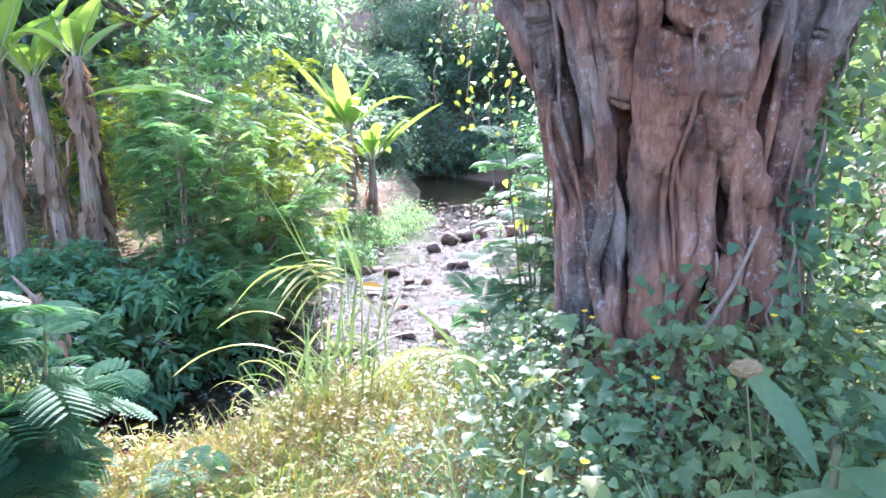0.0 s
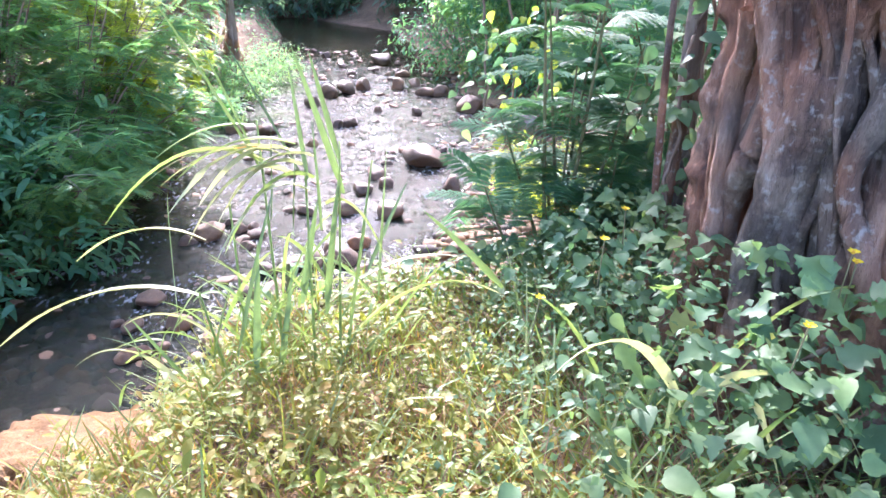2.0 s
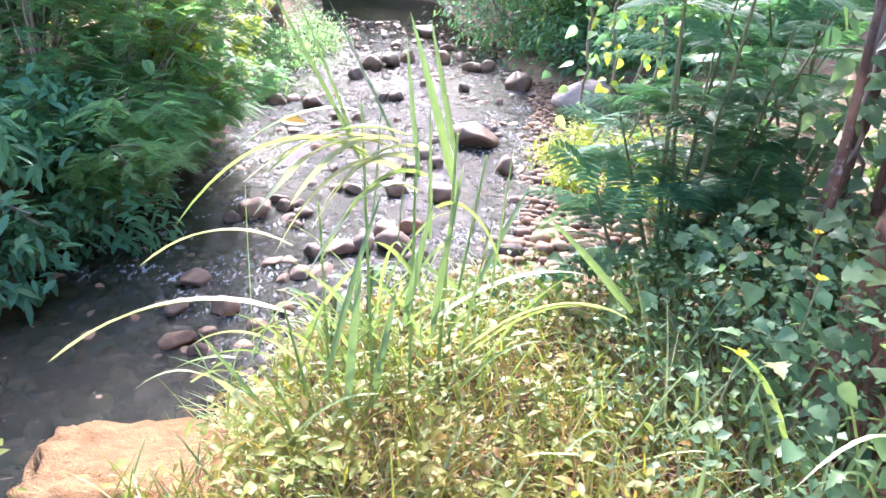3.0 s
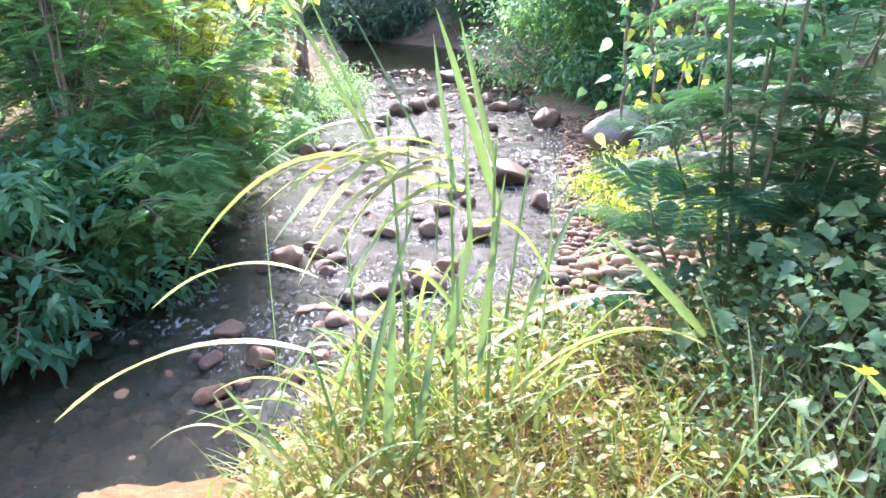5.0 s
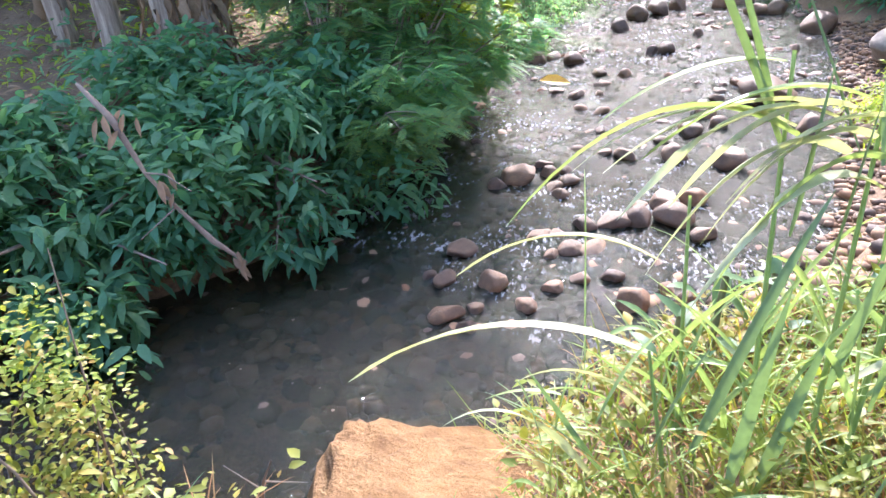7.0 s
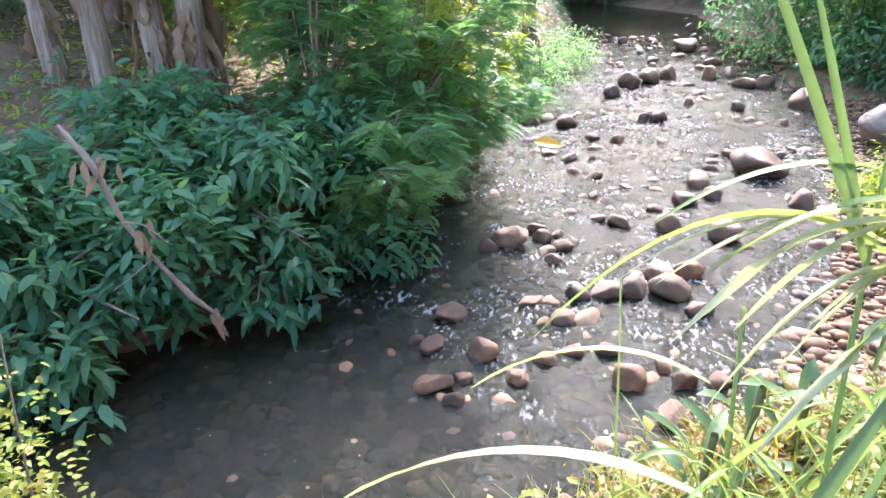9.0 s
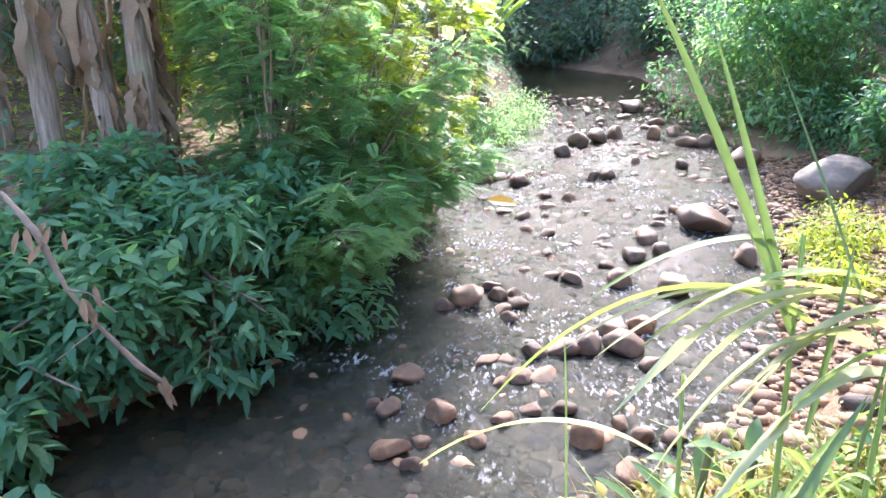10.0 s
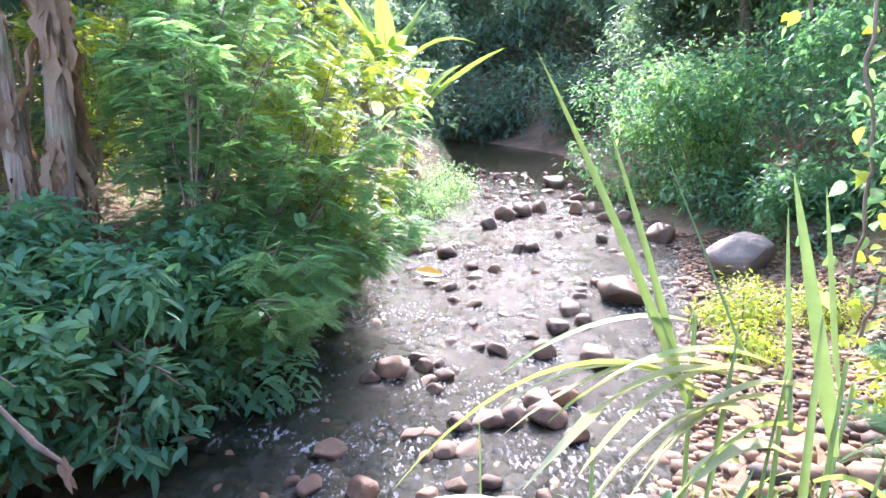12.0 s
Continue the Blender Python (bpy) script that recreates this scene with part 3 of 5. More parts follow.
def pebbles(name, label, count, area, sizes, seed):
    """Loose pebbles over an area that nobody could count, one mesh."""
    rng = np.random.default_rng(seed)
    ico = bmesh.new()
    bmesh.ops.create_icosphere(ico, subdivisions=1, radius=0.5)
    bv = np.array([v.co for v in ico.verts])
    bf = np.array([[v.index for v in f.verts] for f in ico.faces])
    ico.free()
    p = area(rng, count)
    n = len(p)
    s = rng.choice(sizes, n) * rng.uniform(0.7, 1.3, n)
    a = rng.uniform(0, 6.28, n)
    jit = 1 + rng.normal(0, 0.09, (n, len(bv), 1))
    loc = bv[None] * jit * np.stack([s * rng.uniform(0.9, 1.4, n), s, s * rng.uniform(0.45, 0.75, n)], -1)[:, None]
    ca, sa = np.cos(a)[:, None], np.sin(a)[:, None]
    v = np.stack([loc[..., 0] * ca - loc[..., 1] * sa + p[:, :1], loc[..., 0] * sa + loc[..., 1] * ca + p[:, 1:2], loc[..., 2] + (np.maximum(land(p[:, 0], p[:, 1]), water_z(p[:, 1]) - 0.10) + 0.15 * s)[:, None]], -1)
    f = (np.arange(n)[:, None, None] * len(bv) + bf[None]).reshape(-1, 3)
    return tagged(new(name, grid_mesh(name, v.reshape(-1, 3), f, M_PEBBLE)), label, "pebbles", kind="stuff")


def pebble_material():
    m, nt, b = base_material("pebbles")
    g = nt.nodes.new("ShaderNodeNewGeometry")
    col = ramp(nt, g.outputs["Random Per Island"], [(0.0, (0.055, 0.038, 0.026)), (0.4, (0.15, 0.085, 0.045)), (0.7, (0.29, 0.155, 0.07)), (1.0, (0.32, 0.21, 0.125))])
    small = noise_of(nt, 30.0, 5, 0.7)
    nt.links.new(mix_colour(nt, 0.5, col, ramp(nt, small, [(0.3, (0.5, 0.5, 0.5)), (0.7, (1, 1, 1))]), "MULTIPLY"), b.inputs["Base Color"])
    b.inputs["Roughness"].default_value = 0.8
    bump(nt, b, small, 0.4, 0.01)
    return m


M_PEBBLE = pebble_material()


def on_beach(rng, n):
    x, y = rng.uniform(-2.5, 6, n * 4), rng.uniform(4.7, 17, n * 4)
    d, side = stream(x, y)
    ok = (d > -0.5) & (d < 2.6) & (side > 0)
    return np.stack([x, y], -1)[ok][:n]


def in_bed(rng, n):
    x, y = rng.uniform(-4.5, 6, n * 6), rng.uniform(5.6, 27, n * 6)
    d, side = stream(x, y)
    rows = 0.5 + 0.5 * np.cos((y + 0.35 * np.sin(x * 1.7) - 8.4) * 2 * np.pi / 2.45)
    ok = (d < 0.2) & (y + 0.80 * x > 4.6) & (rng.random(n * 6) < 0.10 + 0.5 * (1 - smooth(8.5, 10, y)) + 0.55 * rows ** 3 + 0.5 * smooth(-0.9, -0.2, d) * (side < 0))
    return np.stack([x, y], -1)[ok][:n]


pebbles("beach_pebbles", "brown and grey pebbles heaped on the stream's beach", 8200, on_beach, (0.04, 0.055, 0.07, 0.09, 0.12), 1)
pebbles("bed_stones", "small wet stones that break the surface of the stream", 4200, in_bed, (0.06, 0.09, 0.12, 0.16, 0.20), 2)


def in_pool(rng, n):
    x, y = rng.uniform(-7, -1, n * 6), rng.uniform(3.8, 9.5, n * 6)
    d, side = stream(x, y)
    ok = (d < -0.05) & (y + 0.80 * x < 4.9)
    return np.stack([x, y], -1)[ok][:n]


pebbles("pool_stones", "dark stones lying under the water of the pool", 900, in_pool, (0.06, 0.09, 0.13, 0.18), 3)
boulder = rock(3.75, 14.0, 1.15, 0.85, 0.15, "large pale grey boulder at the edge of the beach", 8)
boulder.matrix_basis = Matrix.LocRotScale((3.75, 14.0, float(land(3.75, 14.0)) + 0.28), Euler((0.1, -0.1, 0.4)), (1.25, 1.0, 0.85))
boulder.data = stone_mesh(99, 4, 2)
boulder.data.materials[0] = M_BOULDER
rock(4.9, 14.1, 0.9, 0.8, 0.15, "brown boulder half hidden by grass", 4)


# ---- the fig tree ----
FIG = (1.22, 3.40)
FIG_Z = float(land(*FIG)) - 0.1


def fig_core():
    """The dark core inside the roots."""
    na, nz = 110, 70
    v = np.empty((nz, na, 3))
    ang = np.linspace(0, 2 * np.pi, na, endpoint=False)
    for i, z in enumerate(np.linspace(0, 4.6, nz)):
        tw = ang + 0.22 * np.sin(z * 1.4) + 0.10 * z
        r = 0.29 + 0.08 * math.exp(-z * 2.2) + 0.19 * max(0, z - 1.4)
        fl = 0.06 * np.abs(np.sin(tw * 3.5 + 0.6 * np.sin(z * 2.1))) + 0.035 * np.sin(tw * 9 + 1.3 * z) + 0.02 * np.sin(tw * 17 + 3 * z) + 0.012 * np.sin(tw * 31 + 9 * z)
        rr = r + fl
        v[i, :, 0], v[i, :, 1], v[i, :, 2] = rr * np.cos(ang) - 0.05 * z, rr * np.sin(ang), z
    i, j = np.meshgrid(np.arange(nz - 1), np.arange(na), indexing="ij")
    j2 = (j + 1) % na
    f = np.stack([i * na + j, i * na + j2, (i + 1) * na + j2, (i + 1) * na + j], -1).reshape(-1, 4)
    return v.reshape(-1, 3), f


def strand(keys, sides=18, steps=84, seed=0):
    """One root that runs down the trunk. Keys: degrees round it, height, distance from the core's skin, radius."""
    rng = np.random.default_rng(seed)
    k = np.asarray(keys, float)
    t = np.linspace(0, len(k) - 1, steps)
    d, z, out, rad = [np.interp(t, np.arange(len(k)), k[:, i]) for i in range(4)]
    for _ in range(4):
        for arr in (d, z, out):
            arr[1:-1] = (arr[:-2] + 2 * arr[1:-1] + arr[2:]) / 4
    d = d + 2.2 * np.sin(t * 3.1 + seed) + 1.1 * np.sin(t * 7.3 + seed * 2)
    r = 0.40 + 0.10 * np.exp(-z * 2.2) + 0.20 * np.maximum(0, z - 1.4) + out
    pts = np.stack([r * np.cos(np.radians(d)) - 0.05 * z, r * np.sin(np.radians(d)), z], -1)
    rad = rad * (1 + 0.06 * np.sin(t * 3.1 + seed) + 0.05 * np.sin(t * 7.7 + seed * 3) + rng.normal(0, 0.03, steps))
    v, f = tube(pts, rad, sides)
    rr = np.repeat(rad, sides)
    axis = np.repeat(pts, sides, 0)
    off = Vector((seed * 3.7, seed * 1.9, 0))
    lumps = np.array([noise.noise(Vector((q[0] * 9, q[1] * 9, q[2] * 1.8)) + off) + 0.7 * noise.noise(Vector((q[0] * 22, q[1] * 22, q[2] * 6)) + off) + 0.4 * noise.noise(Vector(q) * 34 + off) for q in v])
    v = axis + (v - axis) * (1 + 0.34 * lumps)[:, None]
    return v, f


fig = thing("fig_tree", "old strangler fig with fluted brown trunk of fused roots", "tree", (*FIG, FIG_Z))
part("trunk", grid_mesh("trunk", *fig_core(), M_BARK), fig)
STRANDS = [
    [(180, 2.6, 0.04, 0.085), (182, 1.9, 0.04, 0.09), (188, 1.5, 0.04, 0.085), (195, 1.15, 0.05, 0.10), (192, 0.6, 0.06, 0.10), (185, 0.0, 0.12, 0.12)],
    [(140, 3.6, 0.45, 0.08), (158, 2.7, 0.25, 0.07), (178, 2.0, 0.10, 0.065), (186, 1.7, 0.05, 0.06)],
    [(165, 3.4, 0.35, 0.06), (180, 2.5, 0.16, 0.055), (190, 2.0, 0.07, 0.05)],
    [(205, 3.4, 0.30, 0.09), (200, 2.5, 0.14, 0.085), (192, 2.1, 0.08, 0.07)],
    [(222, 2.6, 0.06, 0.08), (224, 2.0, 0.07, 0.05), (217, 1.6, 0.08, 0.045), (219, 1.2, 0.07, 0.05), (214, 0.6, 0.08, 0.05), (212, 0.0, 0.10, 0.06)],
    [(300, 3.4, 0.10, 0.18), (280, 2.6, 0.08, 0.17), (258, 2.1, 0.06, 0.15), (244, 1.75, 0.06, 0.10), (240, 1.4, 0.06, 0.085), (238, 1.0, 0.06, 0.09), (235, 0.0, 0.10, 0.11)],
    [(250, 3.4, 0.10, 0.17), (244, 2.7, 0.06, 0.15), (234, 2.2, 0.05, 0.10), (228, 1.9, 0.05, 0.06)],
    [(268, 2.3, 0.08, 0.14), (272, 1.9, 0.08, 0.11), (286, 1.6, 0.08, 0.09), (302, 1.35, 0.07, 0.10), (306, 0.9, 0.07, 0.11), (300, 0.0, 0.12, 0.13)],
    [(262, 1.85, 0.07, 0.07), (262, 1.5, 0.07, 0.06), (256, 1.1, 0.06, 0.065), (262, 0.5, 0.06, 0.07), (260, 0.0, 0.10, 0.08)],
    [(300, 1.55, 0.09, 0.045), (285, 1.3, 0.08, 0.045), (276, 1.0, 0.07, 0.05), (278, 0.4, 0.07, 0.06), (280, 0.0, 0.10, 0.07)],
    [(320, 3.4, 0.12, 0.18), (318, 2.5, 0.08, 0.17), (316, 1.9, 0.06, 0.15), (322, 1.4, 0.06, 0.13), (326, 0.8, 0.05, 0.13), (322, 0.0, 0.12, 0.15)],
    [(310, 2.5, 0.22, 0.03), (300, 2.1, 0.20, 0.028), (312, 1.8, 0.18, 0.025), (330, 1.6, 0.16, 0.025)],
    [(206, 1.9, 0.02, 0.03), (203, 1.4, 0.03, 0.03), (207, 0.9, 0.04, 0.04), (204, 0.0, 0.06, 0.05)],
    [(320, 3.6, 0.10, 0.16), (335, 2.6, 0.10, 0.15), (350, 1.8, 0.06, 0.15), (352, 0.9, 0.04, 0.13), (350, 0.0, 0.10, 0.13)],
    [(130, 3.2, 0.08, 0.15), (135, 1.6, 0.04, 0.14), (140, 0.0, 0.10, 0.14)],
    [(90, 3.2, 0.08, 0.17), (95, 1.6, 0.04, 0.15), (88, 0.0, 0.10, 0.16)],
    [(40, 3.2, 0.08, 0.17), (48, 1.6, 0.04, 0.15), (42, 0.0, 0.10, 0.16)],
    [(10, 3.2, 0.08, 0.17), (12, 1.6, 0.04, 0.15), (16, 0.0, 0.10, 0.16)],
]
for k, keys in enumerate(STRANDS):
    part("root", Heap().add(strand(keys, seed=k)).mesh("root", M_BARK), fig)
for k, (x, y, r) in enumerate(((0.84, 4.22, 0.036), (1.00, 4.40, 0.030), (0.70, 4.05, 0.014), (1.10, 4.20, 0.04))):
    zz = np.linspace(0.0, 3.6, 26)
    pts = np.stack([x - FIG[0] + 0.05 * np.sin(zz * 1.7 + k) + 0.05 * np.maximum(0, zz - 1.8), y - FIG[1] + 0.04 * np.cos(zz * 1.3 + k) - 0.12 * np.maximum(0, zz - 1.5), zz], -1)
    part("aerial_root", Heap().add(tube(pts, r * (1 + 0.12 * np.sin(zz * 6 + k)), 10)).mesh("aerial_root", M_BARK), fig)
rngn = np.random.default_rng(11)
for k in range(48):
    d0 = 165 + k * 4 + rngn.normal(0, 4)
    z1 = rngn.uniform(1.2, 3.4)
    rr = rngn.choice((0.010, 0.016, 0.024, 0.036, 0.048))
    part("root", Heap().add(strand([(d0 + rngn.normal(0, 7), z1 * f, 0.05 + rngn.uniform(0, 0.13), rr) for f in (1, 0.75, 0.5, 0.25, 0.0)], 9, 48, 40 + k)).mesh("root", M_BARK), fig)
for k, (px, py, pz, rad) in enumerate(((-1.6, -0.3, 6.0, 0.24), (1.9, 0.6, 6.4, 0.3), (0.2, 2.2, 6.6, 0.28), (0.4, -1.8, 6.2, 0.2), (-0.9, 1.6, 7.2, 0.25))):
    t = np.linspace(0, 1, 12)[:, None]
    pts = np.array([[-0.2 + 0.25 * np.sign(px), 0.15 * np.sign(py), 3.4]]) * (1 - t) + np.array([[px * 1.6, py * 1.6, pz]]) * t + np.array([[0, 0, 0.5]]) * np.sin(t * 3.14)
    part("limb", Heap().add(tube(pts, np.linspace(rad * 1.4, rad * 0.3, 12), 10)).mesh("limb", M_BARK), fig)


def clumps(rng, centre, radius, count, per, size, spread=0.35, shell=0.55, flat=0.8):
    """Leaf places gathered in clumps on uneven lobes, so that the crown has gaps and a ragged outline."""
    lobes = max(5, count // 12)
    ld = rand_dirs(rng, lobes)
    lc = np.asarray(centre) + ld * np.asarray(radius) * rng.uniform(0.35, 0.85, (lobes, 1))
    pick = rng.integers(0, lobes, count)
    d = rand_dirs(rng, count)
    lr = rng.uniform(0.25, 0.6, lobes)[pick][:, None]
    c = lc[pick] + d * np.asarray(radius) * lr * (shell + (1 - shell) * rng.random((count, 1)))
    d = unit(d + ld[pick])
    p = np.repeat(c, per, 0) + rng.normal(0, spread, (count * per, 3)) * np.array([1, 1, flat])
    ax = rand_dirs(rng, count * per, 0.5) + 0.6 * np.repeat(d, per, 0) + np.array([0, 0, -0.15])
    up = rand_dirs(rng, count * per) * 0.5 + np.array([0, 0, 1.0])
    return p, ax, up, size * rng.uniform(0.6, 1.25, count * per)


cr = np.random.default_rng(21)
h = Heap()
for c, r, n in (((-1.2, -0.6, 6.6), (2.2, 2.0, 1.1), 60), ((1.9, 0.4, 6.9), (2.6, 2.4, 1.3), 80), ((0.2, 2.4, 7.4), (2.6, 2.0, 1.3), 70), ((0.8, -2.2, 6.8), (2.2, 1.8, 1.0), 50), ((3.4, -1.6, 6.2), (2.2, 2.4, 1.2), 60)):
    p, ax, up, s = clumps(cr, c, r, n, 60, 0.16)
    h.add(leaves(p, ax, up, s, s * 0.5, LANCE))
part("crown", h.mesh("crown", M_DARKLEAF), fig)


# ---- shrubs and trees ----
def shrub(name, label, category, at, blobs, leaf, material, seed, shape=OVAL, ratio=0.45, stems=6, droop=0.25, group="", spread=1.5):
    """A shrub: stems from the foot into each blob, and clumped leaves. Blobs: centre, radii, clumps, leaves a clump."""
    rng = np.random.default_rng(seed)
    ob = thing(name, label, category, at, group)
    h = Heap()
    for c, r, n, per in blobs:
        p, ax, up, s = clumps(rng, c, r, n, per, leaf, spread=leaf * spread)
        h.add(leaves(p, ax, up, s, s * ratio, shape, droop))
        for _ in range(stems):
            e = np.asarray(c) + rng.normal(0, 0.45, 3) * np.asarray(r)
            t = np.linspace(0, 1, 7)[:, None]
            b = rng.normal(0, 0.12, 3) * np.array([1, 1, 0])
            pts = b * (1 - t) + e * t + np.sin(t * 3.14) * rng.normal(0, 0.08, 3)
            part("stem", Heap().add(tube(pts, np.linspace(0.028, 0.006, 7) * min(1, leaf / 0.1), 5)).mesh("stem", M_TWIG), ob)
    part("foliage", h.mesh("foliage", material), ob)
    return ob


def ground_at(x, y, sink=0.05):
    return (x, y, float(land(x, y)) - sink)


# dark broad-leaved shrubs that hang over the pool
for i, (x, y, hgt, wid) in enumerate(((-4.9, 7.9, 0.75, 1.0), (-4.2, 8.6, 0.95, 0.9), (-6.0, 7.3, 0.6, 1.0), (-3.7, 9.6, 1.1, 0.8), (-7.3, 7.1, 0.7, 1.2), (-5.4, 7.2, 0.55, 0.9), (-6.6, 6.5, 0.55, 1.0), (-5.2, 9.0, 0.7, 0.9))):
    shrub("broadleaf_shrub", "dense dark green broad-leaved shrub hanging over the pool", "shrub", ground_at(x, y), [((0.1, -0.1, 0.5 * hgt), (wid, wid * 0.8, 0.62 * hgt), 170, 6), ((0.3, -0.75, -0.2), (0.8, 0.55, 0.6), 130, 6)], 0.18, M_DARKLEAF, 40 + i, OVAL, 0.36, 7, group="shrubs over the pool", spread=0.38)


def feathery(label, at, height, width, leaf, material, seed, lean=(0.0, 0.0), stems=11, twigs=13, per=14, group="feathery shrubs"):
    """A tall airy shrub: stems arch out from the foot, twigs leave them in tiers, feathered leaves lie flat along the twigs."""
    rng = np.random.default_rng(seed)
    ob = thing("feathery_shrub", label, "shrub", at, group)
    h, tw = Heap(), Heap()
    for k in range(stems):
        a = k * 2.4 + rng.uniform(-0.4, 0.4)
        reach, top = width * rng.uniform(0.25, 0.95), height * rng.uniform(0.6, 1.05)
        t = np.linspace(0, 1, 12)[:, None]
        pts = np.concatenate([reach * math.cos(a) * t ** 1.4, reach * math.sin(a) * t ** 1.4, top * t ** 0.85], 1) + np.sin(t * 6 + k) * 0.03 + t ** 1.3 * np.array([lean[0], lean[1], 0])
        part("branch", Heap().add(tube(pts, np.linspace(0.024, 0.004, 12), 5)).mesh("branch", M_TWIG), ob)
        for j in range(twigs):
            f = rng.uniform(0.12, 1.0)
            start = np.array([np.interp(f * 11, np.arange(12), pts[:, i]) for i in range(3)])
            b = a + rng.normal(0, 1.3)
            d = unit(np.array([math.cos(b), math.sin(b), rng.uniform(-0.1, 0.45)]))
            ln = width * rng.uniform(0.3, 0.75) * (1.15 - 0.5 * f)
            u = np.linspace(0, 1, 5)[:, None]
            sag = np.array([0, 0, 1.0]) * 0.25 * ln
            tw.add(tube(start + d * ln * u - sag * u * u, np.linspace(0.006, 0.002, 5), 4))
            g = rng.uniform(0.15, 1.0, per)[:, None]
            p = start + d * ln * g - sag * g * g + rng.normal(0, 0.035, (per, 3))
            ax = rand_dirs(rng, per, 0.25) + 0.5 * d
            h.add(fronds(p, ax, np.array([0, 0, 1.0]) + rand_dirs(rng, per) * 0.35, leaf * rng.uniform(0.65, 1.25, per), 10, 0.30, 0.44, 0.35))
    tagged(part("twig", tw.mesh("twig", M_TWIG), ob), kind="stuff")
    part("foliage", h.mesh("foliage", material), ob)
    return ob


# feathery light shrubs behind them
for i, (x, y, hgt, wid, mat, lean) in enumerate(((-3.95, 10.0, 3.4, 1.1, M_FEATHER, (0.2, 0)), (-3.35, 10.5, 2.9, 1.2, M_FEATHER, (0.6, 0)), (-3.25, 11.8, 2.9, 1.2, M_LIME, (0.5, 0)), (-4.7, 12.0, 4.3, 1.5, M_FEATHER, (0.3, 0)), (-3.6, 13.6, 3.6, 1.3, M_LIME, (0.0, 0)), (-6.8, 13.4, 4.0, 1.9, M_LIME, (0, 0)), (-4.6, 10.9, 3.2, 1.0, M_FEATHER, (0, 0)), (-3.45, 9.7, 1.4, 1.0, M_FEATHER, (0.6, -0.4)), (-3.2, 10.9, 1.5, 1.0, M_FEATHER, (0.7, -0.2)), (-3.0, 12.6, 1.6, 0.9, M_LIME, (0.3, 0)))):
    feathery("tall feathery yellow-green shrub on the far bank" if hgt > 2 else "low feathery shrub hanging over the stream", ground_at(x, y), hgt, wid, 0.22, mat, 60 + i, lean)
# right bank: thick bushes under creepers
for i, (x, y, z, r, mat) in enumerate(((4.9, 18.6, 1.9, 2.0, M_DARKLEAF), (5.0, 19.2, 3.6, 1.3, M_FEATHER), (4.6, 22.5, 1.6, 1.8, M_DARKLEAF), (7.2, 15.0, 1.2, 1.8, M_DARKLEAF), (5.2, 21.0, 0.9, 1.7, M_FEATHER), (8.6, 18.0, 2.0, 2.2, M_DARKLEAF), (6.8, 25.0, 2.2, 2.4, M_HAZE_FOREST), (6.2, 12.6, 0.6, 1.3, M_DARKLEAF), (9.6, 21.5, 2.4, 2.2, M_FEATHER), (10.2, 15.5, 2.0, 2.0, M_HAZE_FOREST), (8.2, 12.2, 1.4, 1.6, M_HAZE_FOREST), (9.0, 27.5, 2.6, 2.4, M_HAZE_FOREST), (12.0, 18.5, 2.4, 2.4, M_HAZE_FOREST), (5.4, 14.6, 0.0, 0.8, M_DARKLEAF))):
    g = ground_at(x, y)
    shrub("creeper_thicket", "rounded thicket overgrown with creepers above the beach", "shrub", g, [((0, 0, z * 0.5 + 0.3), (r * 1.2, r * 1.2, r), 170, 14), ((-0.6 * r, 0.2 * r, z * 0.5 + 0.9 * r), (r * 0.7, r * 0.7, r * 0.6), 70, 14), ((0.5 * r, -0.1 * r, z * 0.5 + 1.1 * r), (r * 0.8, r * 0.7, r * 0.7), 80, 14), ((0.1 * r, -0.6 * r, z * 0.3), (r * 0.9, r * 0.6, r * 0.5), 60, 14)], 0.17, mat, 80 + i, LANCE, 0.42, 3, group="thickets on the beach side")


def tree(label, x, y, height, crown, material, seed, leaf=0.4, n=190):
    rng = np.random.default_rng(seed)
    ob = thing("tree", label, "tree", ground_at(x, y, 0.2), "trees behind the stream")
    t = np.linspace(0, 1, 10)[:, None]
    lean = rng.normal(0, 0.06, 3) * height
    pts = t * np.array([lean[0], lean[1], height * 0.75]) + np.sin(t * 5) * 0.12
    part("trunk", Heap().add(tube(pts, np.linspace(0.24, 0.07, 10), 9)).mesh("trunk", M_TWIG), ob)
    h = Heap()
    for k in range(7):
        d = rand_dirs(rng, 1, 0.5)[0]
        c = np.array([lean[0], lean[1], height * 0.62]) + d * np.array([crown, crown, height * 0.32]) * 0.62
        p, ax, up, s = clumps(rng, c, (crown * 0.62, crown * 0.62, height * 0.2), n // 7, 24, leaf, spread=leaf * 1.1)
        h.add(leaves(p, ax, up, s, s * 0.42, LANCE))
        tt = np.linspace(0, 1, 6)[:, None]
        part("limb", Heap().add(tube(pts[6] * (1 - tt) + c * tt, np.linspace(0.09, 0.02, 6), 6)).mesh("limb", M_TWIG), ob)
    part("crown", h.mesh("crown", material), ob)
    return ob


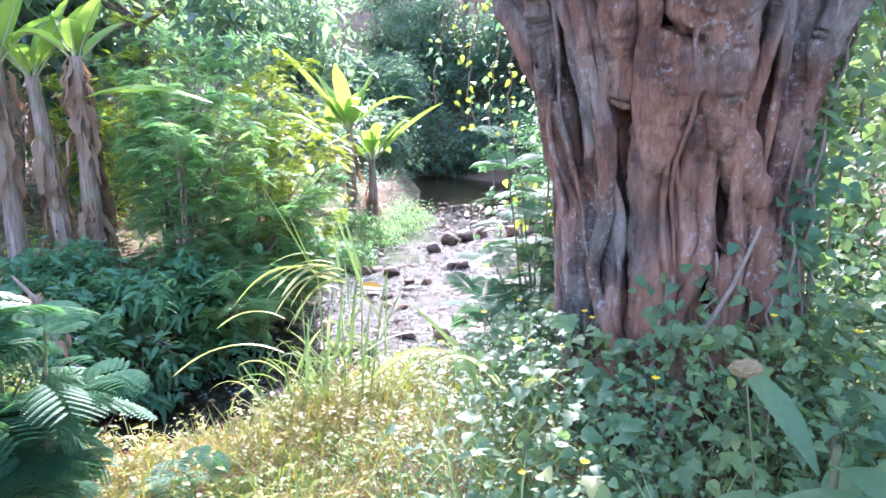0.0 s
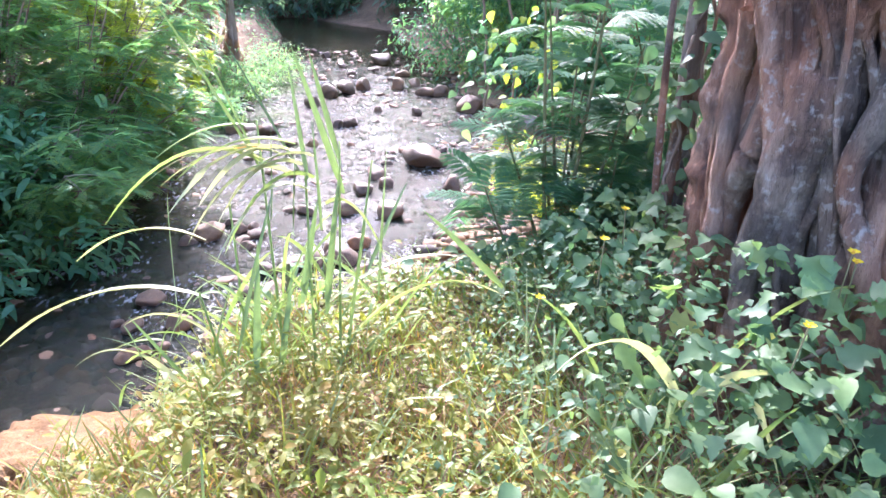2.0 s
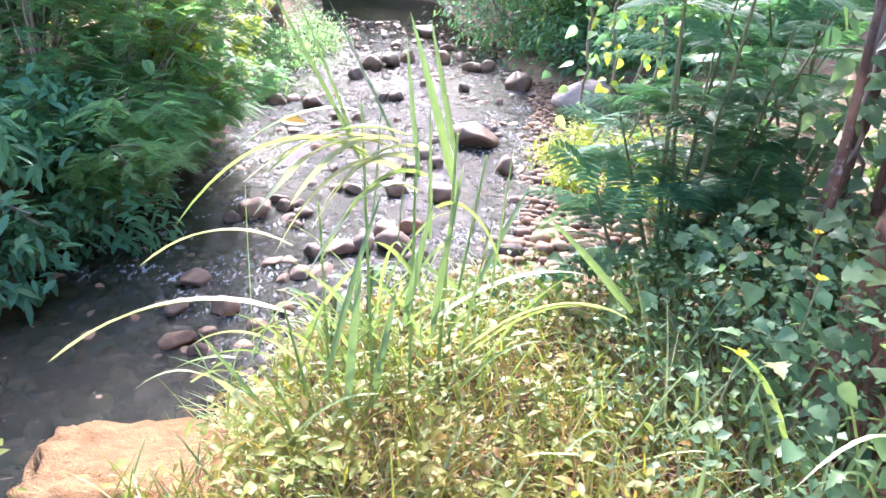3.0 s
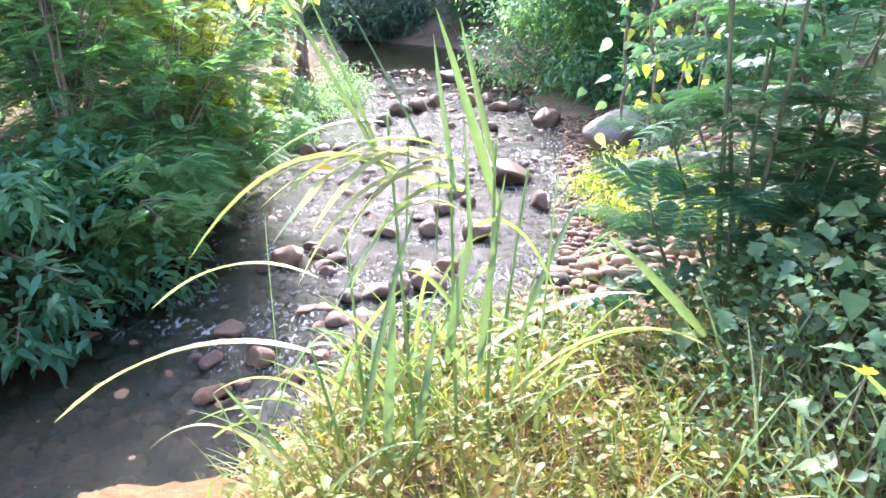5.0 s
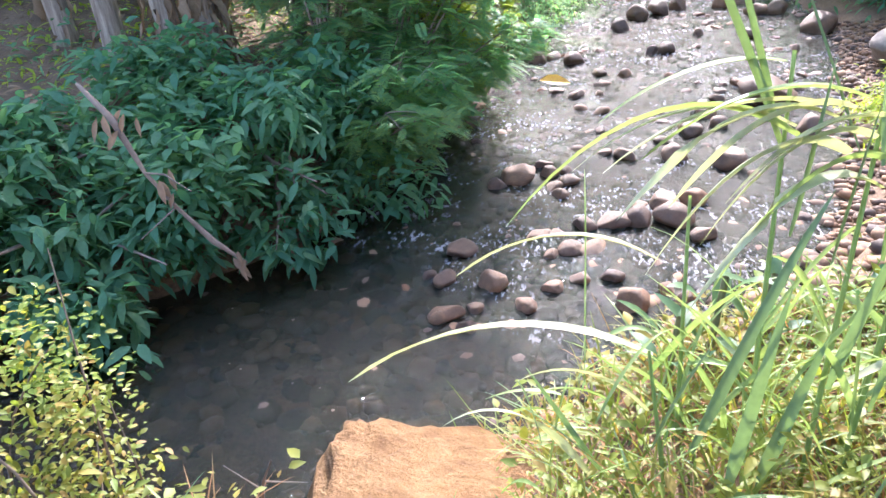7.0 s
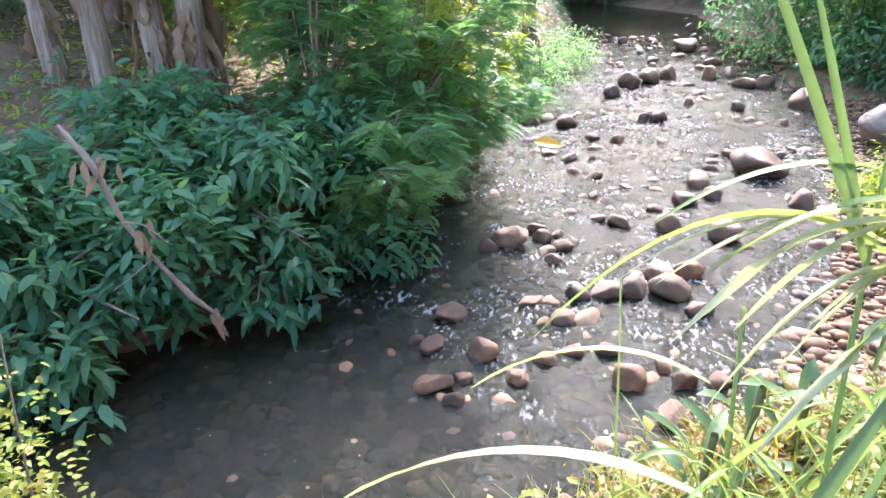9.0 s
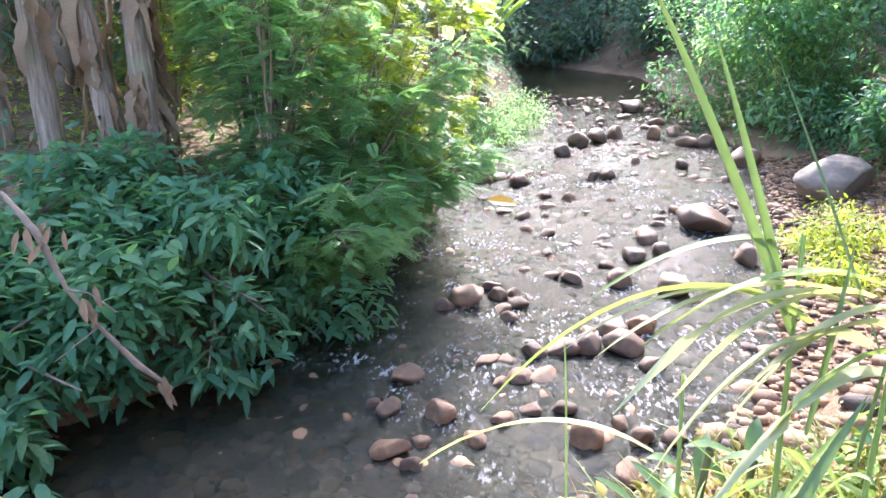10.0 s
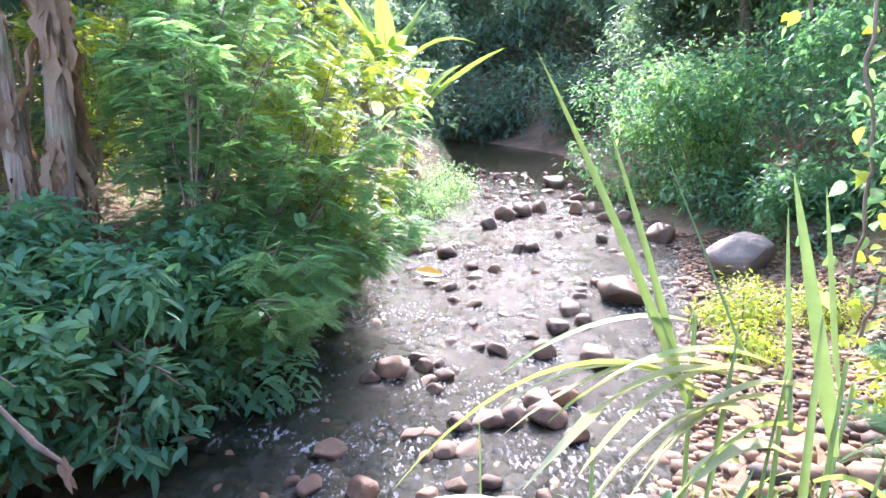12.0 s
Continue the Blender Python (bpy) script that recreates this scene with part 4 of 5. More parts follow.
spots = [(8.0, 24.5, 10, 3.0), (10.5, 21, 9, 3.0), (7.0, 28, 9, 2.6), (-7.6, 17.0, 9, 3.2), (-9.4, 14.2, 9, 3.0), (-11.0, 12.5, 10, 3.6), (-12.5, 17.0, 11, 3.8), (-14.5, 8.5, 10, 4), (-5.0, 38, 7, 3.0), (-10.5, 24, 9, 3.5), (-13, 18, 10, 3.8), (-7, 32, 11, 4), (-1, 49, 9, 4.5), (4.5, 47, 9, 4.5), (9, 37, 8, 3.5), (8.5, 30, 9, 3.5), (12, 24, 10, 4), (-5, 52, 14, 5), (2, 55, 14, 5), (9, 52, 15, 5), (-11, 42, 13, 5), (-18, 30, 12, 5), (15, 40, 14, 5), (-16, 50, 15, 5), (16, 30, 12, 4.5), (-12, 11, 7, 2.6), (-20, 20, 11, 4), (12, 16, 8, 3)]
# no air haze here, the trees' bluish leaf colour stands for it
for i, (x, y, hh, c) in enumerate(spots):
    tree("leafy tree in the woods beyond the stream, haze put into its leaf colour", x, y, hh, c, M_HAZE_FOREST, 100 + i)


# ---- bananas ----
def banana(label, x, y, height, nleaves, seed, leaf_len=1.7, dry=24, lean=(0, 0), group=""):
    rng = np.random.default_rng(seed)
    ob = thing("banana_plant", label, "banana plant", ground_at(x, y), group)
    t = np.linspace(0, 1, 9)[:, None]
    top = np.array([lean[0], lean[1], height])
    pts = t * top
    part("trunk", Heap().add(tube(pts, np.linspace(0.16, 0.09, 9) * (1 + 0.05 * np.sin(np.arange(9) * 2.3 + seed)), 16)).mesh("trunk", M_BANTRUNK), ob)
    shape = ((0.0, 0.05), (0.15, 0.12), (0.25, 0.7), (0.4, 1.0), (0.55, 1.0), (0.7, 0.9), (0.85, 0.65), (1.0, 0.05))
    for k in range(nleaves):
        a = k * 2.4 + rng.uniform(0, 0.5)
        tilt = rng.uniform(0.7, 3.4)
        ax = np.array([[math.cos(a), math.sin(a), tilt]])
        ln, dr = leaf_len * rng.uniform(0.6, 1.15), rng.uniform(0.1, 0.6)
        lf = part("leaf", Heap().add(leaves([top - [0, 0, 0.1]], ax, np.array([[0, 0, 1.0]]), ln, (0.14 + 0.10 * leaf_len) * rng.uniform(0.75, 1.2), shape, dr, 0.35)).mesh("leaf", M_BANANA), ob)
        u = np.linspace(0, 0.97, 8)[:, None]
        part("midrib", Heap().add(tube(top - [0, 0, 0.1] + unit(ax) * ln * u - np.array([0, 0, 1.0]) * (dr * ln * u * u + 0.012), np.linspace(0.022, 0.005, 8), 5)).mesh("midrib", M_PALEGRASS), lf)
    if dry:
        ragged = ((0.0, 0.35), (0.12, 0.7), (0.26, 0.95), (0.4, 0.75), (0.52, 1.0), (0.66, 0.7), (0.8, 0.8), (0.92, 0.4), (1.0, 0.15))
        for k in range(dry):
            f, a = rng.uniform(0.12, 1.0), rng.uniform(0, 6.28)
            out = np.array([math.cos(a), math.sin(a), 0])
            p = f * top + out * (0.16 - 0.07 * f)
            wide = rng.random() < 0.3
            v, q = leaves([p], np.array([out * rng.uniform(0.05, 0.35) + [0, 0, -1.0]]), np.array([out + [0, 0, 0.2]]), rng.uniform(0.4, 0.95), rng.uniform(0.12, 0.22) if wide else rng.uniform(0.03, 0.08), ragged, 0.05, rng.uniform(0.3, 1.0))
            v = v + rng.normal(0, 0.014, v.shape) + out * 0.03 * np.sin(np.arange(len(v)) // 3 * rng.uniform(0.8, 1.8) + k)[:, None]
            part("dry_leaf", Heap().add((v, q)).mesh("dry_leaf", M_DRY), ob, "shrivelled brown hanging leaf")
    return ob


banana("banana plant with hanging dry brown leaves on the far bank", -5.35, 10.0, 3.3, 7, 1, dry=90, lean=(-0.1, 0.1), group="banana plants")
banana("leaning banana plant with shreds of dry leaves", -5.95, 10.3, 3.0, 6, 2, dry=26, lean=(-0.3, 0), group="banana plants")
banana("slender banana plant behind the shrubs", -6.7, 10.2, 3.2, 6, 3, dry=16, lean=(0.0, 0), group="banana plants")
banana("banana plant with broken leaves", -7.8, 10.8, 2.8, 6, 4, dry=10, lean=(-0.2, 0), group="banana plants")
banana("sunlit banana clump at the bend of the stream", -2.75, 19.6, 2.1, 13, 5, 3.2, 16, group="banana plants")
banana("banana plant with upright leaves at the bend", -2.2, 20.3, 1.8, 11, 6, 3.0, 16, group="banana plants")
banana("small banana plant in the shade of the bend", -3.5, 20.8, 1.8, 10, 7, 2.8, 8, group="banana plants")

bent = thing("banana_leaf", "broken banana leaf arching over the shrubs", "leaf", (-5.45, 10.0, 2.05))
part("blade", Heap().add(leaves([(0, 0, 0)], np.array([[1.0, -0.12, 0.42]]), np.array([[0, 0, 1.0]]), 2.3, 0.5, ((0.0, 0.05), (0.2, 0.3), (0.35, 0.9), (0.5, 1.0), (0.65, 0.9), (0.8, 0.7), (0.92, 0.4), (1.0, 0.04)), 0.42, -0.35)).mesh("blade", M_BANANA), bent)

# weeds and litter on the far bank
fb = np.random.default_rng(77)
x, y = fb.uniform(-16, -4.2, 9000), fb.uniform(6.5, 17, 9000)
d, side = stream(x, y)
ok = (d > 0.9) & (side < 0)
p = np.stack([x, y, land(x, y) + fb.uniform(0.0, 0.35, len(x)) ** 1.5], -1)[ok]
s = fb.uniform(0.06, 0.18, len(p))
half = len(p) // 2
tagged(new("far_bank_weeds", Heap().add(leaves(p[:half], rand_dirs(fb, half, 0.4) + [0, 0, 0.2], rand_dirs(fb, half) * 0.4 + [0, 0, 1.0], s[:half], s[:half] * 0.4, LANCE)).mesh("far_bank_weeds", M_LIME)), "sunlit yellow-green weeds among the banana plants", "weeds", kind="stuff")
tagged(new("far_bank_litter", Heap().add(leaves(p[half:] - [0, 0, 0.05], rand_dirs(fb, len(p) - half, 0.15), rand_dirs(fb, len(p) - half) * 0.3 + [0, 0, 1.0], s[half:] * 1.5, s[half:] * 0.35, LANCE)).mesh("far_bank_litter", M_DRY)), "dry brown banana litter on the far bank", "litter", kind="stuff")

x, y = fb.uniform(-9, 11, 26000), fb.uniform(9.0, 36, 26000)
d, side = stream(x, y)
ok = (d > 0.1) & (d < 4.5) & ((side < 0) | ((d > 1.7) & (y > 7.5)))
p = np.stack([x, y, land(x, y) + 0.45 * fb.random(len(x)) ** 2], -1)[ok]
s = fb.uniform(0.08, 0.20, len(p))
tagged(new("bank_plants", Heap().add(leaves(p, rand_dirs(fb, len(p), 0.4) + [0, 0, 0.25], rand_dirs(fb, len(p)) * 0.4 + [0, 0, 1.0], s, s * 0.32, LANCE)).mesh("bank_plants", M_DARKLEAF)), "low green plants covering the stream's banks", "plants", kind="stuff")

for i, (x, y, r) in enumerate(((-1.95, 18.4, 0.7), (-1.5, 20.6, 0.8), (-2.6, 17.2, 0.7), (-1.1, 22.5, 0.8), (-2.3, 15.6, 0.6))):
    shrub("bank_bush", "low olive-green bush at the stream's bend", "bush", ground_at(x, y), [((0, 0, r * 0.5), (r, r, r * 0.7), 110, 13)], 0.12, M_FEATHER, 240 + i, LANCE, 0.3, 4, group="bushes at the bend")

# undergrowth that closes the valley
# these bushes carry the painted haze in their leaf colour too
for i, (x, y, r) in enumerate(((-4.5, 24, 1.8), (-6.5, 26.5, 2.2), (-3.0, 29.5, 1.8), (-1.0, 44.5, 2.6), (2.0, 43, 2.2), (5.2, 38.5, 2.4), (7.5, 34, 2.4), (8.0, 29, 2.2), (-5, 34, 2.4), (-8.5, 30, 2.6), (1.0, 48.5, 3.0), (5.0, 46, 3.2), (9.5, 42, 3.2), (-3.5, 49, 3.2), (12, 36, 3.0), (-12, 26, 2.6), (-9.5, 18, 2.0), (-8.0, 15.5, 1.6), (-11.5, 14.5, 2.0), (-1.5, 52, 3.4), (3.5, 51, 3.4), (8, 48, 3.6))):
    shrub("undergrowth_bush", "dark bush in the undergrowth, leaf colour blued to stand for haze", "bush", ground_at(x, y), [((0, 0, r * 0.7), (r, r, r * 0.95), 150, 12)], 0.16 + 0.006 * y, M_HAZE_FOREST, 200 + i, LANCE, 0.42, 4, group="undergrowth")


# ---- the walker's bank: soil, weeds, grass ----
def soil_lump():
    bm = bmesh.new()
    bmesh.ops.create_icosphere(bm, subdivisions=5, radius=1.0)
    for v in bm.verts:
        p = v.co.copy()
        p.x, p.y, p.z = [math.copysign(abs(c) ** 0.42, c) for c in p]
        k = 1 + 0.13 * noise.noise(p * 2.2) + 0.12 * noise.noise(p * 4.6) + 0.09 * noise.noise(p * 10.0) + 0.045 * noise.noise(p * 26.0)
        v.co = Vector((p.x * 0.50 * k, p.y * 0.50 * k, p.z * 0.32 * (1 + 0.8 * (k - 1))))
    me = bpy.data.meshes.new("soil_lump")
    bm.to_mesh(me)
    bm.free()
    me.polygons.foreach_set("use_smooth", [True] * len(me.polygons))
    me.materials.append(M_SOIL)
    return me


lump = new("soil_lump", soil_lump())
lump.matrix_basis = pose(-1.62, 4.26, -1.04, -20, 7, 4)
tagged(lump, "bare orange soil lump on the edge of the bank", "soil", kind="structure")


def scatter(rng, n, x0, x1, y0, y1, keep):
    x, y = rng.uniform(x0, x1, n), rng.uniform(y0, y1, n)
    x, y = x + rng.normal(0, 0.25, n), y + rng.normal(0, 0.25, n)
    ok = rng.random(n) < keep(x, y)
    return x[ok], y[ok]


def bare(x, y):
    """1 over plants, 0 on the soil lump and in the water."""
    d, side = stream(x, y)
    lumpy = ((x + 1.75) / 0.44) ** 2 + ((y - 4.25) / 0.60) ** 2 < 1
    tree_foot = (x - FIG[0]) ** 2 + (y - FIG[1]) ** 2 < 0.3
    return np.where(lumpy | tree_foot | ((y > 5.0 + 0.25 * wobble(x, y, 0.7)) & (x > -0.7)) | (d < 0.15) | (side < 0) | ((x < -1.72) & ((x + 1.75) * 0.866 + (y - 3.25) * 0.5 > -0.05) & (y > 3.2)), 0.0, 1.0)


def shade_side(x, y):
    """1 under the fig where creepers grow, 0 on the open weedy bank."""
    return smooth(-0.35, 0.35, x - 0.10 - 0.10 * np.clip(y - 2, -2, 2) + 0.25 * wobble(x, y, 0.8, 2.2))


def mound(x, y):
    """Height of the tangled creepers above the soil."""
    r = np.hypot(x - FIG[0], y - FIG[1])
    return 0.16 + 0.62 * np.exp(-((r - 0.75) / 0.75) ** 2) + 0.12 * wobble(x, y, 0.5, 4.0) + 0.20 * smooth(1.4, 2.6, x)


wr = np.random.default_rng(31)


def weeds():
    h = Heap()
    x, y = scatter(wr, 14000, -3.2, 3.0, 0.3, 6.4, lambda x, y: bare(x, y) * (1 - 0.75 * shade_side(x, y)) * (0.45 + 0.55 * (wobble(x, y, 0.5) > -0.2)))
    per = 6
    n = len(x)
    hgt = wr.uniform(0.06, 0.32, n) * (0.75 + 0.5 * wobble(x, y, 0.6, 1.0))
    base = np.stack([x, y, land(x, y)], -1)
    lean = wr.normal(0, 0.10, (n, 3)) * np.array([1, 1, 0])
    f = np.tile(np.linspace(0.3, 1.0, per), n)
    b = np.repeat(base, per, 0)
    p = b + np.repeat(lean, per, 0) * f[:, None] + np.stack([0 * f, 0 * f, np.repeat(hgt, per) * f], -1)
    ax = rand_dirs(wr, n * per, 0.3) + np.array([0, 0, 0.25])
    s = wr.choice((0.018, 0.026, 0.036, 0.058), n * per) * wr.uniform(0.8, 1.2, n * per)
    h.add(leaves(p, ax, np.array([0, 0, 1.0]) + rand_dirs(wr, n * per) * 0.4, s, s * wr.uniform(0.35, 0.6, n * per), LANCE, 0.25))
    return h


tagged(new("weeds", weeds().mesh("weeds", M_WEED)), "low sunlit yellow-green weeds on the bank", "weeds", kind="stuff")


def fine_grass(name, label, n, area, lengths, widths, material, seed, upright=0.8):
    rng = np.random.default_rng(seed)
    x, y = scatter(rng, n, *area)
    n = len(x)
    p = np.stack([x, y, land(x, y) - 0.01], -1)
    a = rng.uniform(0, 6.28, n)
    ax = np.stack([np.cos(a), np.sin(a), rng.uniform(0.6, 2.2, n) * upright + 0.2], -1)
    shape = ((0.0, 0.7), (0.3, 1.0), (0.6, 0.8), (0.85, 0.45), (1.0, 0.03))
    L = rng.uniform(*lengths, n)
    h = Heap().add(leaves(p, ax, np.array([0, 0, 1.0]) + 0 * p, L, rng.uniform(*widths, n), shape, rng.uniform(0.15, 0.7, n), 0.4))
    return tagged(new(name, h.mesh(name, material)), label, "grass", kind="stuff")


fine_grass("bank_grass", "thin green grass blades among the weeds", 15000, (-3.2, 3.2, 0.3, 6.2, lambda x, y: bare(x, y) * (0.5 + 0.3 * shade_side(x, y))), (0.10, 0.42), (0.004, 0.011), M_GRASS, 33)
fine_grass("dry_stalks", "dry orange-brown stalks and straw between the weeds", 15000, (-3.2, 3.0, 0.3, 6.2, lambda x, y: bare(x, y) * (1 - 0.5 * shade_side(x, y))), (0.08, 0.36), (0.003, 0.007), M_STRAW, 34, 0.6)
fine_grass("sunlit_grass", "fine yellow-green sunlit grass on the open bank", 9000, (-1.7, 0.9, 1.6, 5.6, lambda x, y: bare(x, y) * (1 - shade_side(x, y)) * 0.9), (0.15, 0.45), (0.004, 0.009), M_WEED, 35, 1.1)


def wide_bank():
    """Coarser weeds over the rest of the bank, out to the trees."""
    x, y = scatter(wr, 60000, -14, 14, -14, 7, lambda x, y: bare(x, y) * np.where((x > -3.0) & (x < 3.4) & (y > 0.5), 0.0, 1.0))
    n = len(x)
    p = np.stack([x, y, land(x, y) + 0.22 * wr.random(n) ** 1.5], -1)
    s = wr.uniform(0.05, 0.15, n)
    return Heap().add(leaves(p, rand_dirs(wr, n, 0.4) + [0, 0, 0.4], rand_dirs(wr, n) * 0.5 + [0, 0, 1.0], s, s * wr.uniform(0.2, 0.5, n), DIAMOND, 0.25))


tagged(new("bank_weeds", wide_bank().mesh("bank_weeds", M_WEED)), "rough green weeds over the whole bank", "weeds", kind="stuff")


def creepers():
    h = Heap()
    x, y = scatter(wr, 19000, -0.6, 4.2, 0.4, 5.2, lambda x, y: bare(x, y) * shade_side(x, y))
    n = len(x)
    top = mound(x, y)
    f = 1 - wr.random(n) ** 2 * 0.9
    p = np.stack([x, y, land(x, y) + top * f], -1)
    ax = rand_dirs(wr, n, 0.35) + np.array([-0.15, -0.45, -0.1])
    up = np.array([-0.1, -0.35, 1.0]) + rand_dirs(wr, n) * 0.45
    s = wr.choice((0.028, 0.035, 0.042, 0.052, 0.075), n) * wr.uniform(0.8, 1.15, n)
    k = int(n * 0.55)
    w = s * wr.uniform(0.75, 1.0, n)
    h.add(leaves(p[:k], ax[:k], up[:k], s[:k], w[:k], HEART, 0.3, 0.25))
    h.add(leaves(p[k:], ax[k:], up[k:], s[k:] * 1.25, w[k:] * 1.35, LOBED, 0.3, 0.22))
    return h


def under_creepers():
    """Small leaves that fill the shade between the creepers."""
    x, y = scatter(wr, 42000, -0.9, 3.6, 0.4, 5.0, lambda x, y: bare(x, y) * shade_side(x + 0.25, y))
    n = len(x)
    p = np.stack([x, y, land(x, y) + mound(x, y) * wr.random(n) ** 0.7 * 0.95], -1)
    s = wr.uniform(0.014, 0.036, n)
    return Heap().add(leaves(p, rand_dirs(wr, n, 0.4) + [-0.1, -0.3, 0], rand_dirs(wr, n) * 0.5 + [0, -0.2, 1.0], s, s * wr.uniform(0.5, 0.9, n), DIAMOND, 0.2))


tagged(new("undergrowth_leaves", under_creepers().mesh("undergrowth_leaves", M_CREEPER)), "small green leaves filling the shade under the creepers", "undergrowth", kind="stuff")
fine_grass("shade_straw", "thin dry stems tangled in the shaded creepers", 9000, (-0.5, 3.2, 0.4, 4.4, lambda x, y: bare(x, y) * shade_side(x + 0.2, y)), (0.2, 0.7), (0.003, 0.006), M_DRY, 36, 0.9)
fine_grass("shade_grass", "long green grass blades in the shaded creepers", 6500, (-0.5, 3.2, 0.4, 4.4, lambda x, y: bare(x, y) * shade_side(x + 0.2, y)), (0.3, 0.75), (0.006, 0.014), M_GRASS, 37, 1.2)
ch = creepers()
tagged(new("creepers", ch.mesh("creepers", M_CREEPER)), "mound of green heart-leaved creepers round the fig", "creepers", kind="stuff")


# creepers that climb the fig: each vine a stem with leaves
def vine(points, label, leaf, per, material, seed, shape=HEART, group="climbing vines", spread=0.05, ratio=0.85, thick=0.008):
    rng = np.random.default_rng(seed)
    pts = np.asarray(points, float)
    t = np.linspace(0, len(pts) - 1, 6 * len(pts))
    path = np.stack([np.interp(t, np.arange(len(pts)), pts[:, i]) for i in range(3)], -1)
    path[1:-1] += rng.normal(0, 0.012, path[1:-1].shape)
    ob = thing("vine", label, "vine", path[0], group)
    loc = path - path[0]
    part("stem", Heap().add(tube(loc, thick, 6)).mesh("stem", M_TWIG), ob)
    n = per
    q = loc[rng.integers(0, len(loc), n)] + rng.normal(0, spread, (n, 3))
    ax = rand_dirs(rng, n, 0.3) + np.array([-0.2, -0.4, -0.4])
    s = leaf * rng.uniform(0.6, 1.2, n)
    part("foliage", Heap().add(leaves(q, ax, np.array([-0.1, -0.6, 0.7]) + rand_dirs(rng, n) * 0.4, s, s * ratio, shape, 0.25, 0.15)).mesh("foliage", material), ob)
    return ob


def on_fig(deg, z, out=0.1):
    r = 0.52 + 0.13 * math.exp(-z * 2.2) + 0.20 * max(0, z - 1.35) + out
    return (FIG[0] + r * math.cos(radians(deg)) - 0.05 * z, FIG[1] + r * math.sin(radians(deg)), FIG_Z + z)


for i, (d0, d1, z1, n) in enumerate(((-118, -112, 1.15, 60), (-88, -95, 1.25, 70), (-72, -70, 1.1, 70), (-60, -52, 1.6, 110), (-45, -38, 2.2, 150), (-35, -30, 2.6, 170), (-150, -145, 0.7, 40), (-25, -22, 2.6, 150))):
    vine([on_fig(d0 + (d1 - d0) * k / 4 + 4 * math.sin(k * 2), 0.1 + (z1 - 0.1) * k / 4) for k in range(5)], "green heart-leaved vine climbing the fig's trunk", 0.065, n, M_CREEPER, 50 + i, spread=0.08)
for i, (x, y) in enumerate(((0.84, 4.20), (1.02, 4.36))):
    vine([(x + 0.03 * math.sin(k * 2), y - 0.05, float(land(x, y)) + 0.1 + 0.42 * k) for k in range(6)], "green vine winding up an aerial root", 0.075, 120, M_CREEPER, 65 + i, spread=0.09)
# the curtain of vines beside the trunk
for i, (x, y, z0, z1) in enumerate(((2.15, 3.0, 0.3, 2.9), (2.4, 2.7, 0.3, 2.8), (2.3, 3.5, 0.3, 3.0), (2.7, 3.0, 0.3, 2.9), (2.55, 3.3, 0.3, 3.1), (2.0, 3.3, 0.3, 2.7))):
    vine([(x + 0.1 * math.sin(k), y + 0.08 * math.cos(k * 2), z1 + (z0 - z1) * k / 5) for k in range(6)], "tangled green vine hanging beside the fig's trunk", 0.058, 380, M_CREEPER, 70 + i, spread=0.14)
# lime-leaved vines hanging past the sapling
for i, (x, y, z0, z1, n) in enumerate(((0.42, 5.74, 0.3, 3.2, 90), (0.62, 5.9, 0.0, 3.3, 100), (0.80, 5.7, 0.2, 3.2, 90), (0.95, 6.0, 0.4, 3.4, 90), (-0.05, 6.1, 1.7, 3.2, 36), (0.25, 6.0, 1.5, 3.2, 40))):
    vine([(x + 0.06 * math.sin(k * 1.3 + i), y + 0.05 * math.cos(k * 2), z1 + (z0 - z1) * k / 6) for k in range(7)], "hanging vine with round lime-green leaves", 0.06, int(n * 0.9), M_LIME if i % 2 else M_FEATHER, 90 + i, spread=0.09)


for i, (x, y, r) in enumerate(((3.3, 4.3, 0.9), (2.9, 5.4, 0.9), (3.9, 3.2, 0.9), (2.4, 4.5, 0.6))):
    shrub("creeper_shrub", "dense shrub overgrown with creepers behind the fig", "shrub", ground_at(x, y), [((0, 0, r * 0.7), (r, r, r * 0.9), 150, 12), ((0.1, 0.1, r * 1.8), (r * 0.8, r * 0.8, r * 0.8), 110, 12)], 0.07, M_CREEPER, 300 + i, HEART, 0.75, 4, group="shrubs behind the fig")


# ---- saplings with twice-feathered leaves ----
def sapling(label, at, stems, leaf, per, seed, material=M_PINNATE, group="feather-leaved saplings", bias=(0, -0.15, 0.22), pairs=19, ratio=0.5, pinna=0.46):
    rng = np.random.default_rng(seed)
    ob = thing("sapling", label, "sapling", at, group)
    h = Heap()
    for tip in stems:
        t = np.linspace(0, 1, 9)[:, None]
        tip = np.asarray(tip, float)
        pts = np.array([0.05, 0.0, 0.0]) * rng.normal(0, 1) * (1 - t) + tip * t + np.sin(t * 3.14) * rng.normal(0, 0.04, 3)
        part("stem", Heap().add(tube(pts, np.linspace(0.014, 0.004, 9), 6)).mesh("stem", M_STEM), ob)
        k = rng.integers(4, 9, per)
        p = pts[k]
        ax = rand_dirs(rng, per, 0.25) + np.array(bias) + unit(tip) * 0.25
        h.add(bipinnate(p, ax, np.array([0, 0, 1.0]) + rand_dirs(rng, per) * 0.2, leaf * rng.uniform(0.7, 1.15, per), pairs=pairs, ratio=ratio, pinna=pinna))
    part("foliage", h.mesh("foliage", material), ob)
    return ob


